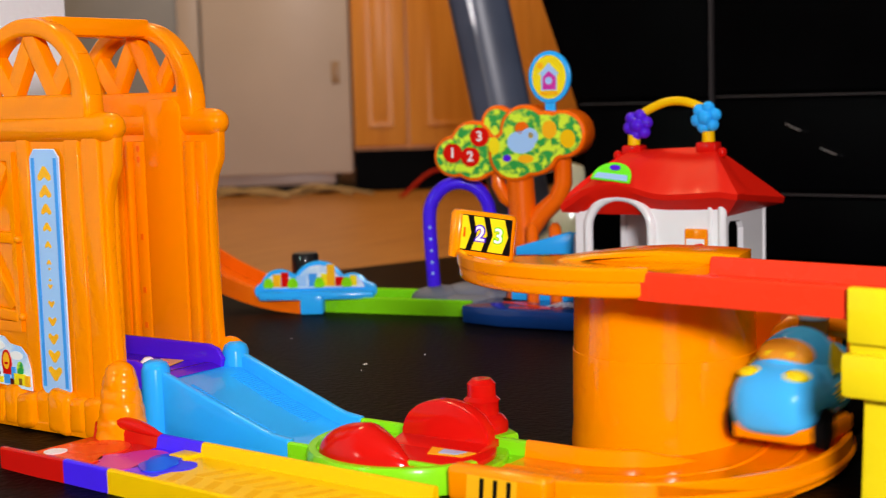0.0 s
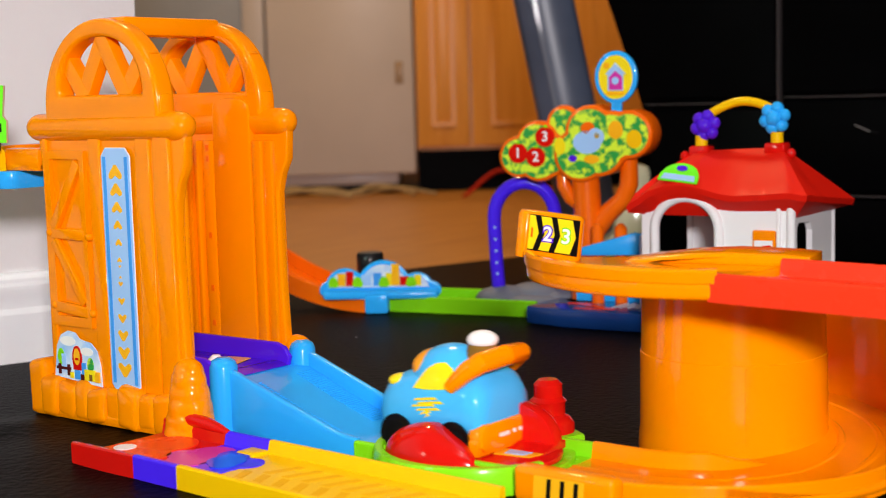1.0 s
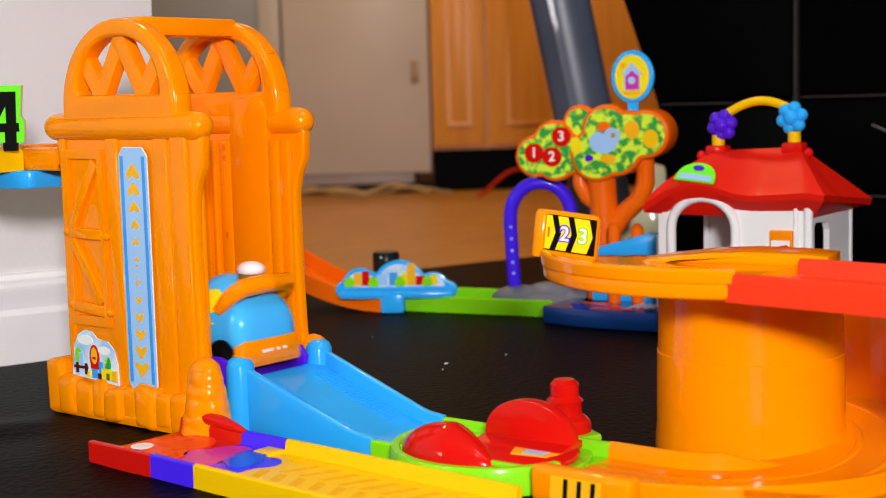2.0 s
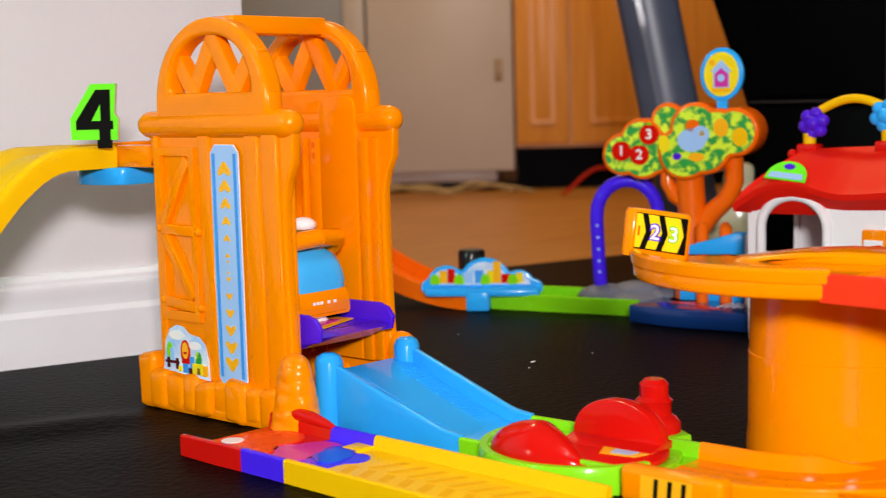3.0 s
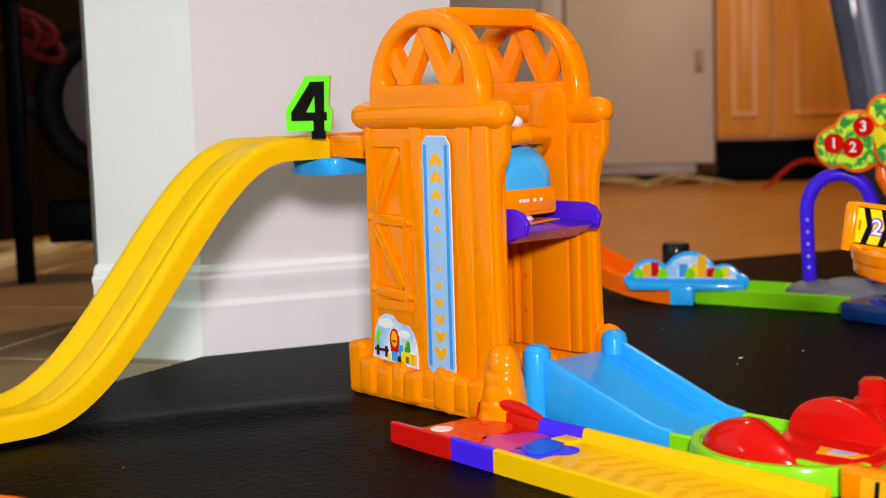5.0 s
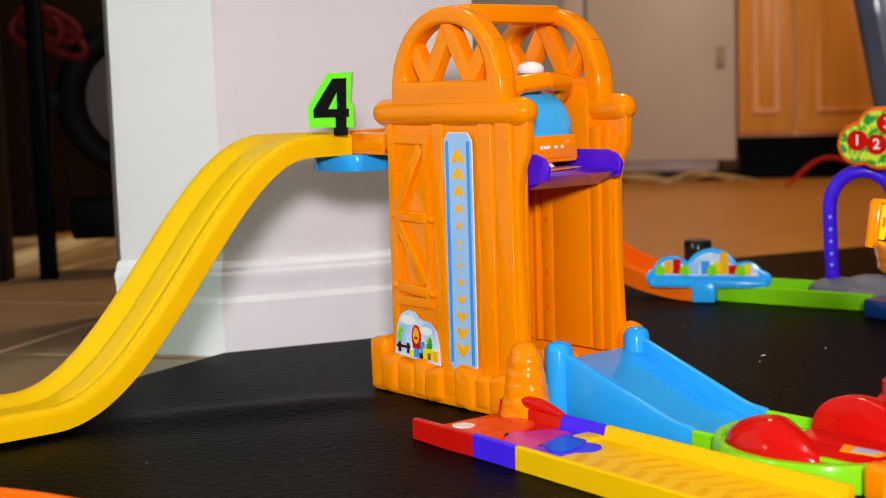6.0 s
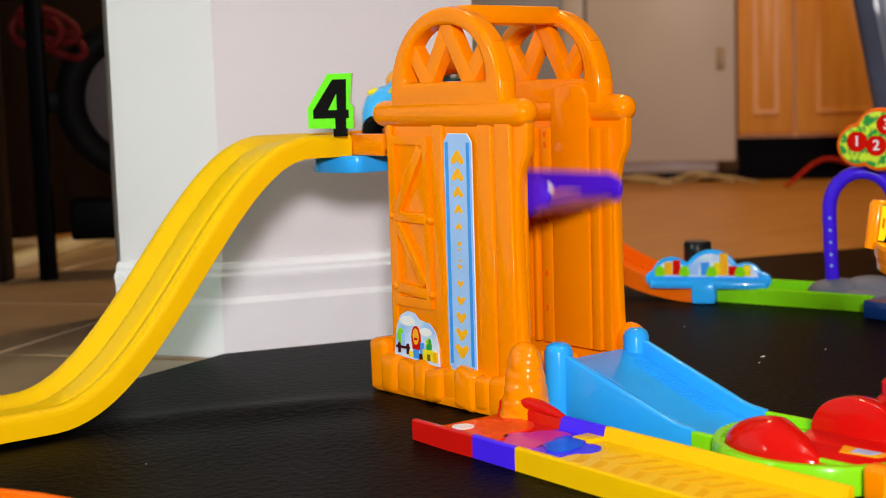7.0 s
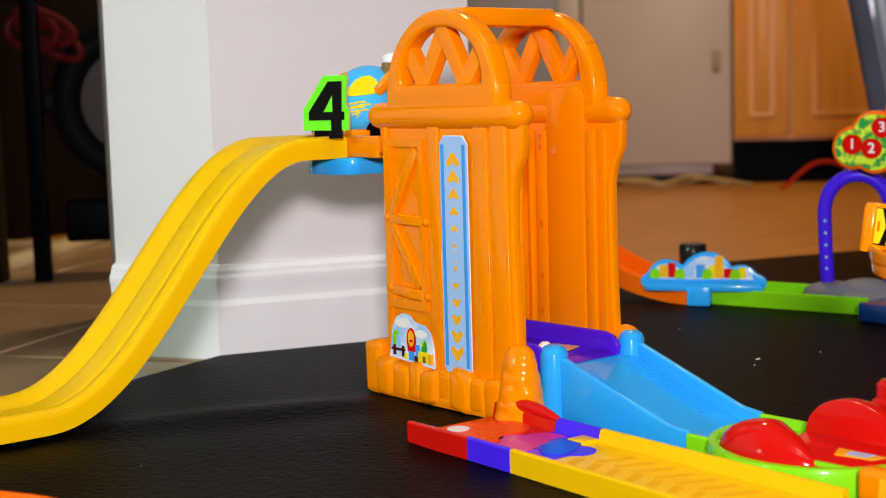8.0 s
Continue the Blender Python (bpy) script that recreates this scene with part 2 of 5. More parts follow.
def lettering(text, size, material, parent, m, depth=0.0004, name="numeral", grow=0.0):
    cu = bpy.data.curves.new(name, "FONT")
    cu.body, cu.size, cu.extrude, cu.offset = text, size, depth, grow
    cu.align_x, cu.align_y = "CENTER", "CENTER"
    cu.resolution_u = 6
    tmp = new("tmp", cu)
    bpy.context.view_layer.update()
    me = bpy.data.meshes.new_from_object(tmp.evaluated_get(bpy.context.evaluated_depsgraph_get()))
    bpy.data.objects.remove(tmp)
    me.materials.clear()
    me.materials.append(material)
    ob = new(name, me)
    ob.parent = parent
    ob.matrix_basis = m
    return ob


UP = (0, 0, 1)

# ---------------------------------------------------------------- setting
FLOOR_Z = -0.012


def build_setting():
    b = box(-4, 6, -4, 5, FLOOR_Z - 0.05, FLOOR_Z - 0.003)
    tagged(part("floor", b, FLOOR, label="tan wooden kitchen floor", smooth=False), "tan wooden floor running under the kitchen units", "floor", kind="structure")
    # soft vinyl mat with a slight rise along its middle
    outline = [(0.665, 0.51), (1.04, 0.39), (1.7, 0.22), (2.3, -0.6), (1.6, -2.2), (-1.8, -2.2), (-1.4, -0.35), (-0.30, 0.26),
               (-0.17, 0.325), (-0.06, 0.366), (0.10, 0.315), (0.30, 0.31)]
    rim = []
    for (x0, y0), (x1, y1) in zip(outline, outline[1:] + outline[:1]):
        n = max(2, int(math.hypot(x1 - x0, y1 - y0) / 0.02))
        rim += [(x0 + (x1 - x0) * k / n, y0 + (y1 - y0) * k / n) for k in range(n)]

    def fold(x, y):
        """Low crease that runs across the mat in front of the tower."""
        u, v = (x + 0.19) * 0.93 - (y - 0.115) * 0.37, (x + 0.19) * 0.37 + (y - 0.115) * 0.93
        return 0.0060 * math.exp(-(v / 0.028) ** 2) * math.exp(-(u / 0.12) ** 4) + 0.0014 * math.exp(-((v + 0.10) / 0.05) ** 2) * math.exp(-(u / 0.2) ** 4)

    b = bmesh.new()
    hub, rings = (0.05, -0.35), []
    for k in range(1, 71):
        f = (k / 70) ** 0.75
        row = []
        for x, y in rim:
            px, py = hub[0] + (x - hub[0]) * f, hub[1] + (y - hub[1]) * f
            row.append(b.verts.new((px, py, -0.0005 + fold(px, py))))
        rings.append(row)
    rings.append([b.verts.new((x, y, -0.0115)) for x, y in rim])
    n = len(rim)
    for a, c in zip(rings, rings[1:]):
        for k in range(n):
            b.faces.new((a[k], a[(k + 1) % n], c[(k + 1) % n], c[k]))
    b.faces.new(rings[0]), b.faces.new(rings[-1])
    tagged(part("mat", b, MAT), "black leather-grained vinyl floor mat with a low crease", "mat", kind="structure")
    b = box(-3.2, 4.6, -3.4, 4.2, 2.40, 2.5)
    tagged(part("ceiling", b, CEIL, smooth=False), "plain off-white painted ceiling", "ceiling", kind="structure")
    for name, x0, x1, y0, y1 in (("wall_south", -3.2, 4.6, -3.5, -3.4), ("wall_west", -3.3, -3.2, -3.5, 4.2),
                                 ("wall_east", 4.6, 4.7, -3.5, 4.2), ("wall_north", -3.3, 4.7, 4.2, 4.3)):
        tagged(part(name, box(x0, x1, y0, y1, FLOOR_Z, 2.5), PAINT, smooth=False), "plain off-white painted room wall", "wall", kind="structure")
    # the wall's end beside the elevator tower, with a splayed corner
    face = [(-0.098, 0.505), (-0.038, 0.397), (0.232, 0.305)]
    foot = face + [(0.30, 0.44), (0.10, 0.75), (0.02, 0.75)]
    tagged(part("wall_corner", prism(foot, 2.45, "z", FLOOR_Z), PAINT, smooth=False), "white painted wall end with a splayed corner", "wall", kind="structure")
    # added wall, just out of view, that keeps lamp light out of the hall
    tagged(part("hall_light_block", box(-3.2, -0.27, 0.56, 0.66, FLOOR_Z, 2.45), PAINT, smooth=False), "unseen white wall added to keep light out of the hall", "wall", kind="structure")
    # added dark backdrop in place of the unlit depth of the hall
    tagged(part("hall_dark_backdrop", prism([(-0.9, 1.62), (0.72, 1.92), (0.70, 1.99), (-0.92, 1.69)], 2.40, "z", FLOOR_Z), SHADED_DARK_WOOD, smooth=False), "dark brown backdrop added to make the hall's end read as unlit", "wall", kind="structure")
    # baseboard: stepped profile, mitred at the corner
    prof = [(0.0, 0.0), (0.015, 0.0), (0.015, 0.058), (0.012, 0.064), (0.012, 0.076), (0.014, 0.082), (0.0135, 0.087), (0.010, 0.090),
            (0.010, 0.094), (0.006, 0.099), (0.0, 0.100)]
    path = [Vector((x, y)) for x, y in face + [(0.30, 0.44)]]
    st = []
    for i, p in enumerate(path):
        d0 = (p - path[max(i - 1, 0)]).normalized() if i else (path[1] - p).normalized()
        d1 = (path[min(i + 1, len(path) - 1)] - p).normalized() if i < len(path) - 1 else d0
        n0, n1 = Vector((d0.y, -d0.x)), Vector((d1.y, -d1.x))
        n = (n0 + n1).normalized()
        n = n / max(n.dot(n0), 0.4)
        st.append(((p.x, p.y, FLOOR_Z), (n.x, n.y, 0), UP))
    tagged(part("baseboard", sweep(prof, st), TRIM, angle=25), "glossy white moulded baseboard along the wall end", "baseboard", kind="structure")
    # hall floor: large tiles with pale joints
    hall = thing("hall_floor", "beige square floor tiles with pale joints", "floor", pose(-0.35, 0.62, FLOOR_Z, 0, 0, 33), kind="structure")
    part("joint_bed", box(-1.6, 1.25, -0.45, 2.6, -0.0025, 0.0005), GROUT, hall, smooth=False)
    proto = None
    for i in range(8):
        for j in range(9):
            m = pose(-1.42 + i * 0.34, -0.27 + j * 0.34, 0.0)
            if proto is None:
                proto = part("tile", box(-0.166, 0.166, -0.166, 0.166, -0.001, 0.003, 0.002, 1), TILE, hall, m=m)
            else:
                t = new("tile", proto.data)
                t.parent, t.matrix_basis = hall, m


def build_kitchen():
    k = pose(2.258, 1.559, FLOOR_Z, 0, 0, -53)
    a = thing("appliance", "pale grey enamelled kitchen appliance with a square corner", "appliance", k)
    part("body", box(-0.398, 0.0, 0.0, 0.6, 0.055, 1.7, 0.006), PANEL, a)
    part("plinth", box(-0.39, -0.05, 0.02, 0.58, 0.026, 0.055, 0.003), PANEL, a)
    # black box painting the shaded gap under the plinth
    part("floor_gap_fill", box(-0.38, -0.06, 0.05, 0.56, 0.0, 0.026), BLACK, a)
    part("sticker", box(-0.05, -0.028, -0.002, 0.0, 0.30, 0.36, 0.0005), TILE, a)
    f = thing("tall_cupboard", "darker grey tall cupboard beside the appliance", "cupboard", k)
    part("body", box(-1.25, -0.405, 0.08, 0.65, 0.06, 1.9, 0.006), STEEL, f)
    part("plinth", box(-1.25, -0.42, 0.12, 0.6, 0.0, 0.06), BLACK, f)
    part("edge_strip", box(-0.47, -0.41, 0.05, 0.08, 0.06, 1.9, 0.004), PANEL, f)
    for x0, x1 in ((0.004, 0.155), (0.155, 0.43), (0.43, 0.70), (0.70, 0.98)):
        c = thing("base_cabinet", "honey maple kitchen base cabinet with a framed door", "cabinet", k, "kitchen base cabinets")
        part("body", box(x0, x1, 0.04, 0.6, 0.115, 0.9), WOOD, c)
        part("toe_kick", box(x0, x1, 0.10, 0.6, 0.0, 0.115), LACQUER, c)
        d = part("door", box(x0 + 0.004, x1 - 0.004, 0.02, 0.04, 0.125, 0.88, 0.003), WOOD, c)
        w = x1 - x0
        r = min(0.055, w * 0.28)
        out = [(x0 + r, 0.18), (x1 - r, 0.18), (x1 - r, 0.83), (x0 + r, 0.83)]
        inn = [(x0 + r + 0.012, 0.192), (x1 - r - 0.012, 0.192), (x1 - r - 0.012, 0.818), (x0 + r + 0.012, 0.818)]
        part("panel_bead", frame_prism(out, inn, 0.006, "y", 0.0145), WOOD, d, smooth=False)
        part("door_panel", box(x0 + r + 0.012, x1 - r - 0.012, 0.018, 0.021, 0.192, 0.818, 0.001), WOOD, d)
    part_z = FLOOR_Z + 0.004
    for name, mat, lab, pts, r in (
            ("red_cable", RED_CABLE, "thin red cable looping over the kitchen floor", [(2.10, 1.28), (2.22, 1.27), (2.30, 1.18), (2.33, 1.05), (2.42, 0.98), (2.40, 0.86)], 0.005),
            ("tan_cable", CABLE, "tan cable lying along the floor by the appliance", [(1.80, 1.86), (1.90, 1.72), (1.98, 1.70), (2.02, 1.58), (2.10, 1.54), (2.12, 1.44)], 0.006),
            ("tan_cable", CABLE, "tan cable lying along the floor by the appliance", [(1.88, 1.80), (1.95, 1.62), (2.06, 1.60), (2.05, 1.46), (2.16, 1.40)], 0.005),
            ("tan_cable", CABLE, "tan cable lying along the floor by the appliance", [(1.70, 1.88), (1.84, 1.80), (1.86, 1.66), (1.98, 1.52)], 0.006)):
        path = []
        for i in range(len(pts) - 1):
            p0, p1, p2, p3 = [Vector(pts[min(max(i + q, 0), len(pts) - 1)]) for q in (-1, 0, 1, 2)]
            for s in range(6):
                u = s / 6
                v = 0.5 * ((2 * p1) + (p2 - p0) * u + (2 * p0 - 5 * p1 + 4 * p2 - p3) * u * u + (3 * p1 - p0 - 3 * p2 + p3) * u ** 3)
                path.append((v.x, v.y, part_z + r + (0.06 if name == "red_cable" else 0.022) * math.sin(2 * math.pi * (i + u) / (len(pts) - 1)) ** 2))
        c = thing(name, lab, "cable", group="cables on the floor")
        part("cord", tube(path, r, 8), mat, c)


def build_dark_furniture():
    # black drawer chest, front along y at x = 1.12
    c = thing("drawer_chest", "black lacquered chest with wide drawers and metal fittings", "chest", pose(1.12, 0, 0))
    outline = [(0.175, FLOOR_Z + 0.02), (0.165, 0.10), (0.205, 0.225), (0.262, 0.39), (0.32, 0.62), (0.32, 0.95), (-1.1, 0.95), (-1.1, FLOOR_Z + 0.02)]
    part("body", prism(outline, 0.45, "x", 0.012, 0.004), LACQUER, c, angle=25)
    part("floor_gap_fill", box(0.03, 0.4, -1.05, 0.13, FLOOR_Z, FLOOR_Z + 0.02), LACQUER, c)
    for y0, y1, z0, z1 in ((-0.018, 0.185, 0.012, 0.226), (-0.55, -0.03, 0.108, 0.236), (-0.55, -0.03, 0.012, 0.098), (-1.08, -0.56, 0.012, 0.236)):
        part("drawer_front", box(-0.004, 0.014, y0, y1, z0, z1, 0.004), LACQUER, c)
    part("drawer_front", prism([(0.20, 0.242), (0.255, 0.39), (0.30, 0.56), (0.30, 0.9), (-0.018, 0.9), (-0.018, 0.242)], 0.016, "x", -0.003, 0.002), LACQUER, c)
    part("drawer_front", box(-0.004, 0.014, -1.08, -0.03, 0.246, 0.9, 0.004), LACQUER, c)
    part("edge_strip", box(-0.0065, 0.010, -0.0250, -0.0232, 0.23, 0.9, 0.0004), SHADE_GREY, c, "thin grey metal strip")
    for y0, y1, z in ((-0.55, -0.035, 0.2405), (-0.015, 0.19, 0.2335), (-0.55, -0.03, 0.1025)):
        part("ledge", box(-0.007, 0.012, y0, y1, z - 0.0008, z + 0.0008, 0.0003), SHADE_GREY, c)
    for y, z in ((-0.155, 0.196), (-0.205, 0.163)):
        h = tube([(-0.004, y + 0.016, z + 0.008), (-0.018, y + 0.012, z + 0.004), (-0.018, y - 0.008, z - 0.004), (-0.004, y - 0.014, z - 0.006)], 0.0022, 8)
        part("handle", h, CHROME, c, "small chrome pull")
    # slanted slate post of an exercise machine
    p = thing("machine_post", "slate grey slanting post of an exercise machine", "post", pose(1.174, 0.327, FLOOR_Z, 0, 0, -55))
    lo, hi = Vector((0.01, 0.02, 0)), Vector((-0.142, 0.02, 0.80))
    sec = [(-0.048, -0.02), (-0.040, -0.03), (0.0, -0.034), (0.040, -0.03), (0.048, -0.02), (0.048, 0.02), (0.040, 0.03), (-0.040, 0.03), (-0.048, 0.02)]
    st = [(lo, (1, 0, 0), (0, 1, 0)), (hi, (1, 0, 0), (0, 1, 0))]
    part("upright", sweep(sec, st), POST, p, angle=50)
    part("groove", sweep([(-0.020, -0.0365), (-0.012, -0.0365), (-0.012, -0.033), (-0.020, -0.033)], st), GREY, p)
    part("foot", prism([(-0.03, 0.0), (0.16, 0.0), (0.13, 0.02), (0.085, 0.15), (0.05, 0.16), (0.03, 0.05)], 0.05, "y", -0.10, 0.004), CREAM, p, "cream moulded foot")
    # shadowed hall: dark timber post, wheel and a board on the tiles
    w = thing("hall_post", "dark brown timber post standing on the hall tiles", "post", pose(0.03, 1.22, FLOOR_Z, 0, 0, -40))
    part("timber", box(-0.03, 0.045, -0.03, 0.03, 0.0, 1.6, 0.004), SHADED_DARK_WOOD, w)
    t = thing("exercise_bike", "black exercise bike flywheel with a grey disc in the hall", "exercise bike", pose(0.263, 1.12, 0.258, 90, 0, -28))
    part("tyre", tube([(*q, 0) for q in circle(0, 0, 0.106, 44)], 0.023, 12, closed=True), RUBBER, t)
    part("disc", lathe([(0.0, 0.008), (0.08, 0.006), (0.087, 0.0), (0.08, -0.006), (0.0, -0.008)], 40), SHADE_GREY, t)
    part("guard_tab", box(-0.150, -0.118, -0.018, 0.016, -0.014, 0.014, 0.003), LACQUER, t)
    part("fork", box(-0.012, 0.030, -0.185, 0.0, -0.040, -0.026, 0.003), LACQUER, t)
    part("stand", box(-0.115, 0.16, -0.212, -0.150, -0.05, 0.03, 0.006), LACQUER, t)
    for x in (0.06, 0.13):
        part("foot", box(x, x + 0.03, -0.270, -0.205, -0.04, 0.02, 0.004), LACQUER, t)
    r = thing("red_strap", "dark red straps looped over the hall post", "strap", pose(0.150, 1.160, 0.360, 0, 0, -28))
    for cx, cz, a, c, tilt in ((-0.012, 0.012, 0.046, 0.020, -24), (0.004, -0.012, 0.040, 0.017, -32), (-0.030, 0.004, 0.036, 0.026, -12)):
        k = radians(tilt)
        loop = [(cx + a * u * math.cos(k) - c * v * math.sin(k), 0.006 * math.sin(5 * u) + 0.2 * cx, cz + a * u * math.sin(k) + c * v * math.cos(k)) for u, v in circle(0, 0, 1, 28)]
        part("webbing", tube(loop, 0.0062, 8, closed=True), DARK_RED, r)
    h = thing("bracket_arm", "dark metal arm holding the strap to the post", "bracket", pose(0.05, 1.19, 0.42, 0, 0, -40))
    part("arm", box(-0.06, 0.09, -0.01, 0.012, -0.012, 0.012, 0.003), LACQUER, h)
    part("stem", box(0.06, 0.085, -0.008, 0.01, -0.43, 0.3, 0.003), LACQUER, h)
    o = thing("pale_board", "thin pale board lying across the hall tiles", "board", pose(0.23, 1.44, FLOOR_Z + 0.003, 0, 0, 44))
    part("plank", box(-0.45, 0.5, -0.02, 0.02, 0, 0.018, 0.002), CREAM, o)


build_setting()
build_kitchen()
build_dark_furniture()

# ---------------------------------------------------------------- elevator tower


def arch_points(r, z0, n=28):
    return [(0.0085 + r * math.cos(math.pi * i / n), z0 + r * math.sin(math.pi * i / n)) for i in range(n + 1)]


def side_panel(parent, x, out):
    """One barn-like side: ribbed slab, rim, arch with zigzag truss. out: +1 or -1, the way its face looks."""
    t = 0.013 * out
    p = part("side_panel", prism([(-0.0765, 0.02), (-0.0735, 0.08), (-0.0710, 0.15), (-0.0722, 0.183), (-0.0765, 0.198), (-0.0830, 0.210), (-0.0845, 0.238), (0.0945, 0.238), (0.0915, 0.215),
                                  (0.0895, 0.190), (0.0885, 0.10), (0.0865, 0.02)], 0.009 * out, "x", x - 0.009 * out, 0.0022, seg=3), ORANGE, parent)
    ends = ((0.0, 0.003), (0.001, 0.0058), (0.0035, 0.0088), (0.0075, 0.0106), (0.0125, 0.0114))
    spots = [(-0.0870 + d, r) for d, r in ends] + [(0.0, 0.0114)] + [(0.1050 - d, r) for d, r in reversed(ends)]
    part("rim", tube([(x - t * 0.30, y, 0.2400) for y, r in spots], [r for y, r in spots], 20), ORANGE, parent)
    part("rim_ledge", box(min(x - t * 0.9, x + t * 0.22), max(x - t * 0.9, x + t * 0.22), -0.0620, 0.0790, 0.236, 0.2655, 0.004), ORANGE, parent)
    ring = bmesh.new()
    outer = [(-0.0605, 0.243)] + [(y, z) for y, z in reversed(arch_points(0.069, 0.2555))] + [(0.0775, 0.243)]
    inner = [(0.0085 + 0.0500 * math.copysign(abs(math.cos(a)) ** 0.92, math.cos(a)), 0.2650 + 0.0455 * abs(math.sin(a)) ** 0.92) for a in [math.pi * (1 - k / (len(outer) - 1)) for k in range(len(outer))]]
    frame_prism(outer, inner, t * 1.45, "x", x - t * 1.1, ring)
    bmesh.ops.recalc_face_normals(ring, faces=ring.faces)
    ed = [e for e in ring.edges if len(e.link_faces) == 2 and e.calc_face_angle(0) > 1.2]
    bmesh.ops.bevel(ring, geom=ed, offset=0.0042, segments=4, profile=0.5, affect="EDGES")
    part("arch", ring, ORANGE, parent, angle=50)
    zig = [(-0.0405, 0.297), (-0.0170, 0.266), (0.0085, 0.308), (0.0340, 0.266), (0.0575, 0.297)]
    for k, ((y0, z0), (y1, z1)) in enumerate(zip(zig, zig[1:])):
        d = Vector((y1 - y0, z1 - z0)).normalized()
        n = Vector((-d.y, d.x)) * 0.0070
        a, b = Vector((y0, z0)) - d * 0.004, Vector((y1, z1)) + d * 0.004
        part("truss_bar", prism([a + n, b + n, b - n, a - n], t * (0.8 + 0.07 * (k % 2)), "x", x - t * (0.85 + 0.035 * (k % 2)), 0.001), ORANGE, parent)
    # vertical ribs of the outer face
    f = x + 0.0002 * out
    for y0, y1, h in ((-0.0695, -0.0490, 0.0048), (-0.0460, -0.0275, 0.0036), (0.0125, 0.0290, 0.0038), (0.0795, 0.0875, 0.0040)):
        part("rib", prism([(y0, 0.03), (y1, 0.03), (y1 - 0.001, 0.2345), (y0 + 0.001, 0.2345)], h * out, "x", f - 0.0015 * out, 0.0021, seg=4), ORANGE, p, angle=60)
    # framed barn door with a Z brace
    part("door_frame", frame_prism([(0.0320, 0.078), (0.0800, 0.078), (0.0815, 0.2215), (0.0325, 0.2215)], [(0.0380, 0.086), (0.0745, 0.086), (0.0760, 0.2145), (0.0385, 0.2145)], 0.0038 * out, "x", f - 0.0005 * out), ORANGE, p, smooth=False)
    for k, (a, b) in enumerate((((0.036, 0.153), (0.079, 0.154)), ((0.036, 0.0905), (0.077, 0.0935)), ((0.0400, 0.0975), (0.0755, 0.1480)), ((0.0755, 0.1590), (0.0410, 0.2120)))):
        d = (Vector(b) - Vector(a)).normalized()
        n = Vector((-d.y, d.x)) * 0.0045
        part("brace", prism([Vector(a) + n, Vector(b) + n, Vector(b) - n, Vector(a) - n], (0.0042 + 0.0003 * k) * out, "x", f - (0.0005 + 0.0001 * k) * out, 0.0012, seg=3), ORANGE, p)
    for y, z in ((0.0805, 0.1545), (0.0305, 0.1525), (0.0305, 0.0905), (0.0790, 0.0945)):
        part("rivet", ellipsoid((f + 0.0025 * out, y, z), (0.0035, 0.0034, 0.0034), u=12, v=8), ORANGE, p)
    # inner face: guide ribs of the lift
    g = x - 0.009 * out
    for y0, y1, h in ((-0.0700, -0.0605, 0.0045), (-0.0600, -0.0500, 0.0070), (-0.0035, 0.0095, 0.0062), (0.0140, 0.0185, 0.0075), (0.028, 0.084, 0.004)):
        part("guide_rib", box(min(g, g - h * out), max(g, g - h * out), y0, y1, 0.04, 0.225, min(0.0009, h * 0.4)), ORANGE, p)
    tongue = [(-0.048, 0.04), (-0.005, 0.04), (-0.005, 0.246)] + [(-0.0265 + 0.0215 * math.copysign(abs(math.cos(radians(a))) ** 0.6, math.cos(radians(a))), 0.246 + 0.014 * math.sin(radians(a)) ** 0.7) for a in range(15, 166, 15)] + [(-0.048, 0.246)]
    part("guide_tongue", prism(tongue, -0.0073 * out, "x", g, 0.0014), ORANGE, p)
    # notches are not cut: deeper orange pads carry their shade
    for z in (0.219, 0.210, 0.145, 0.10, 0.07):
        part("notch_shade_pad", box(min(g - 0.0058 * out, g - 0.0066 * out), max(g - 0.0058 * out, g - 0.0066 * out), 0.0015, 0.0050, z - 0.0025, z + 0.0025), DEEP_ORANGE, p, smooth=False)
    # stone-like plinth: lumpy blocks of uneven width, a taller rock at the back end
    y0 = -0.064
    for i, w in enumerate((0.0215, 0.0175, 0.0230, 0.0185, 0.0200, 0.0170, 0.0220, 0.0185, 0.0200)):
        hgt = (0.034, 0.031, 0.036, 0.033, 0.030, 0.034, 0.031, 0.036, 0.047)[i]
        lo, hi = sorted((x - 0.012 * out, x + (0.0100 + 0.0018 * math.sin(3.7 * i)) * out))
        st = box(lo, hi, y0 - 0.0020, y0 + w + 0.0020, 0.001, hgt, 0.0066, 4)
        for v in st.verts:
            v.co += Vector((0.0007 * math.sin(300 * v.co.z + 2.1 * i), 0.0006 * math.sin(260 * v.co.z + i), 0.0012 * math.sin(170 * v.co.y + 1.3 * i)))
        part("plinth_stone", st, ORANGE, parent, angle=70)
        y0 += w
    prof = []
    for i in range(41):
        u = i / 40
        w = 0.0245 - 0.0130 * u ** 0.9 + 0.0007 * abs(math.sin(math.pi * u * 6.0))
        prof.append((w if i < 34 else w * math.sqrt(max(0.0, 1 - ((i - 33) / 7) ** 2)), 0.001 + 0.0635 * u))
    pile = lathe([(0.0, 0.001)] + prof, 30)
    for v in pile.verts:
        k = int(v.co.z / 0.0106)
        v.co.x *= 0.80 + 0.03 * math.sin(5 * math.atan2(v.co.y, v.co.x) + 2.4 * k)
        v.co.y *= 0.97 + 0.03 * math.sin(4 * math.atan2(v.co.y, v.co.x) + 1.7 * k)
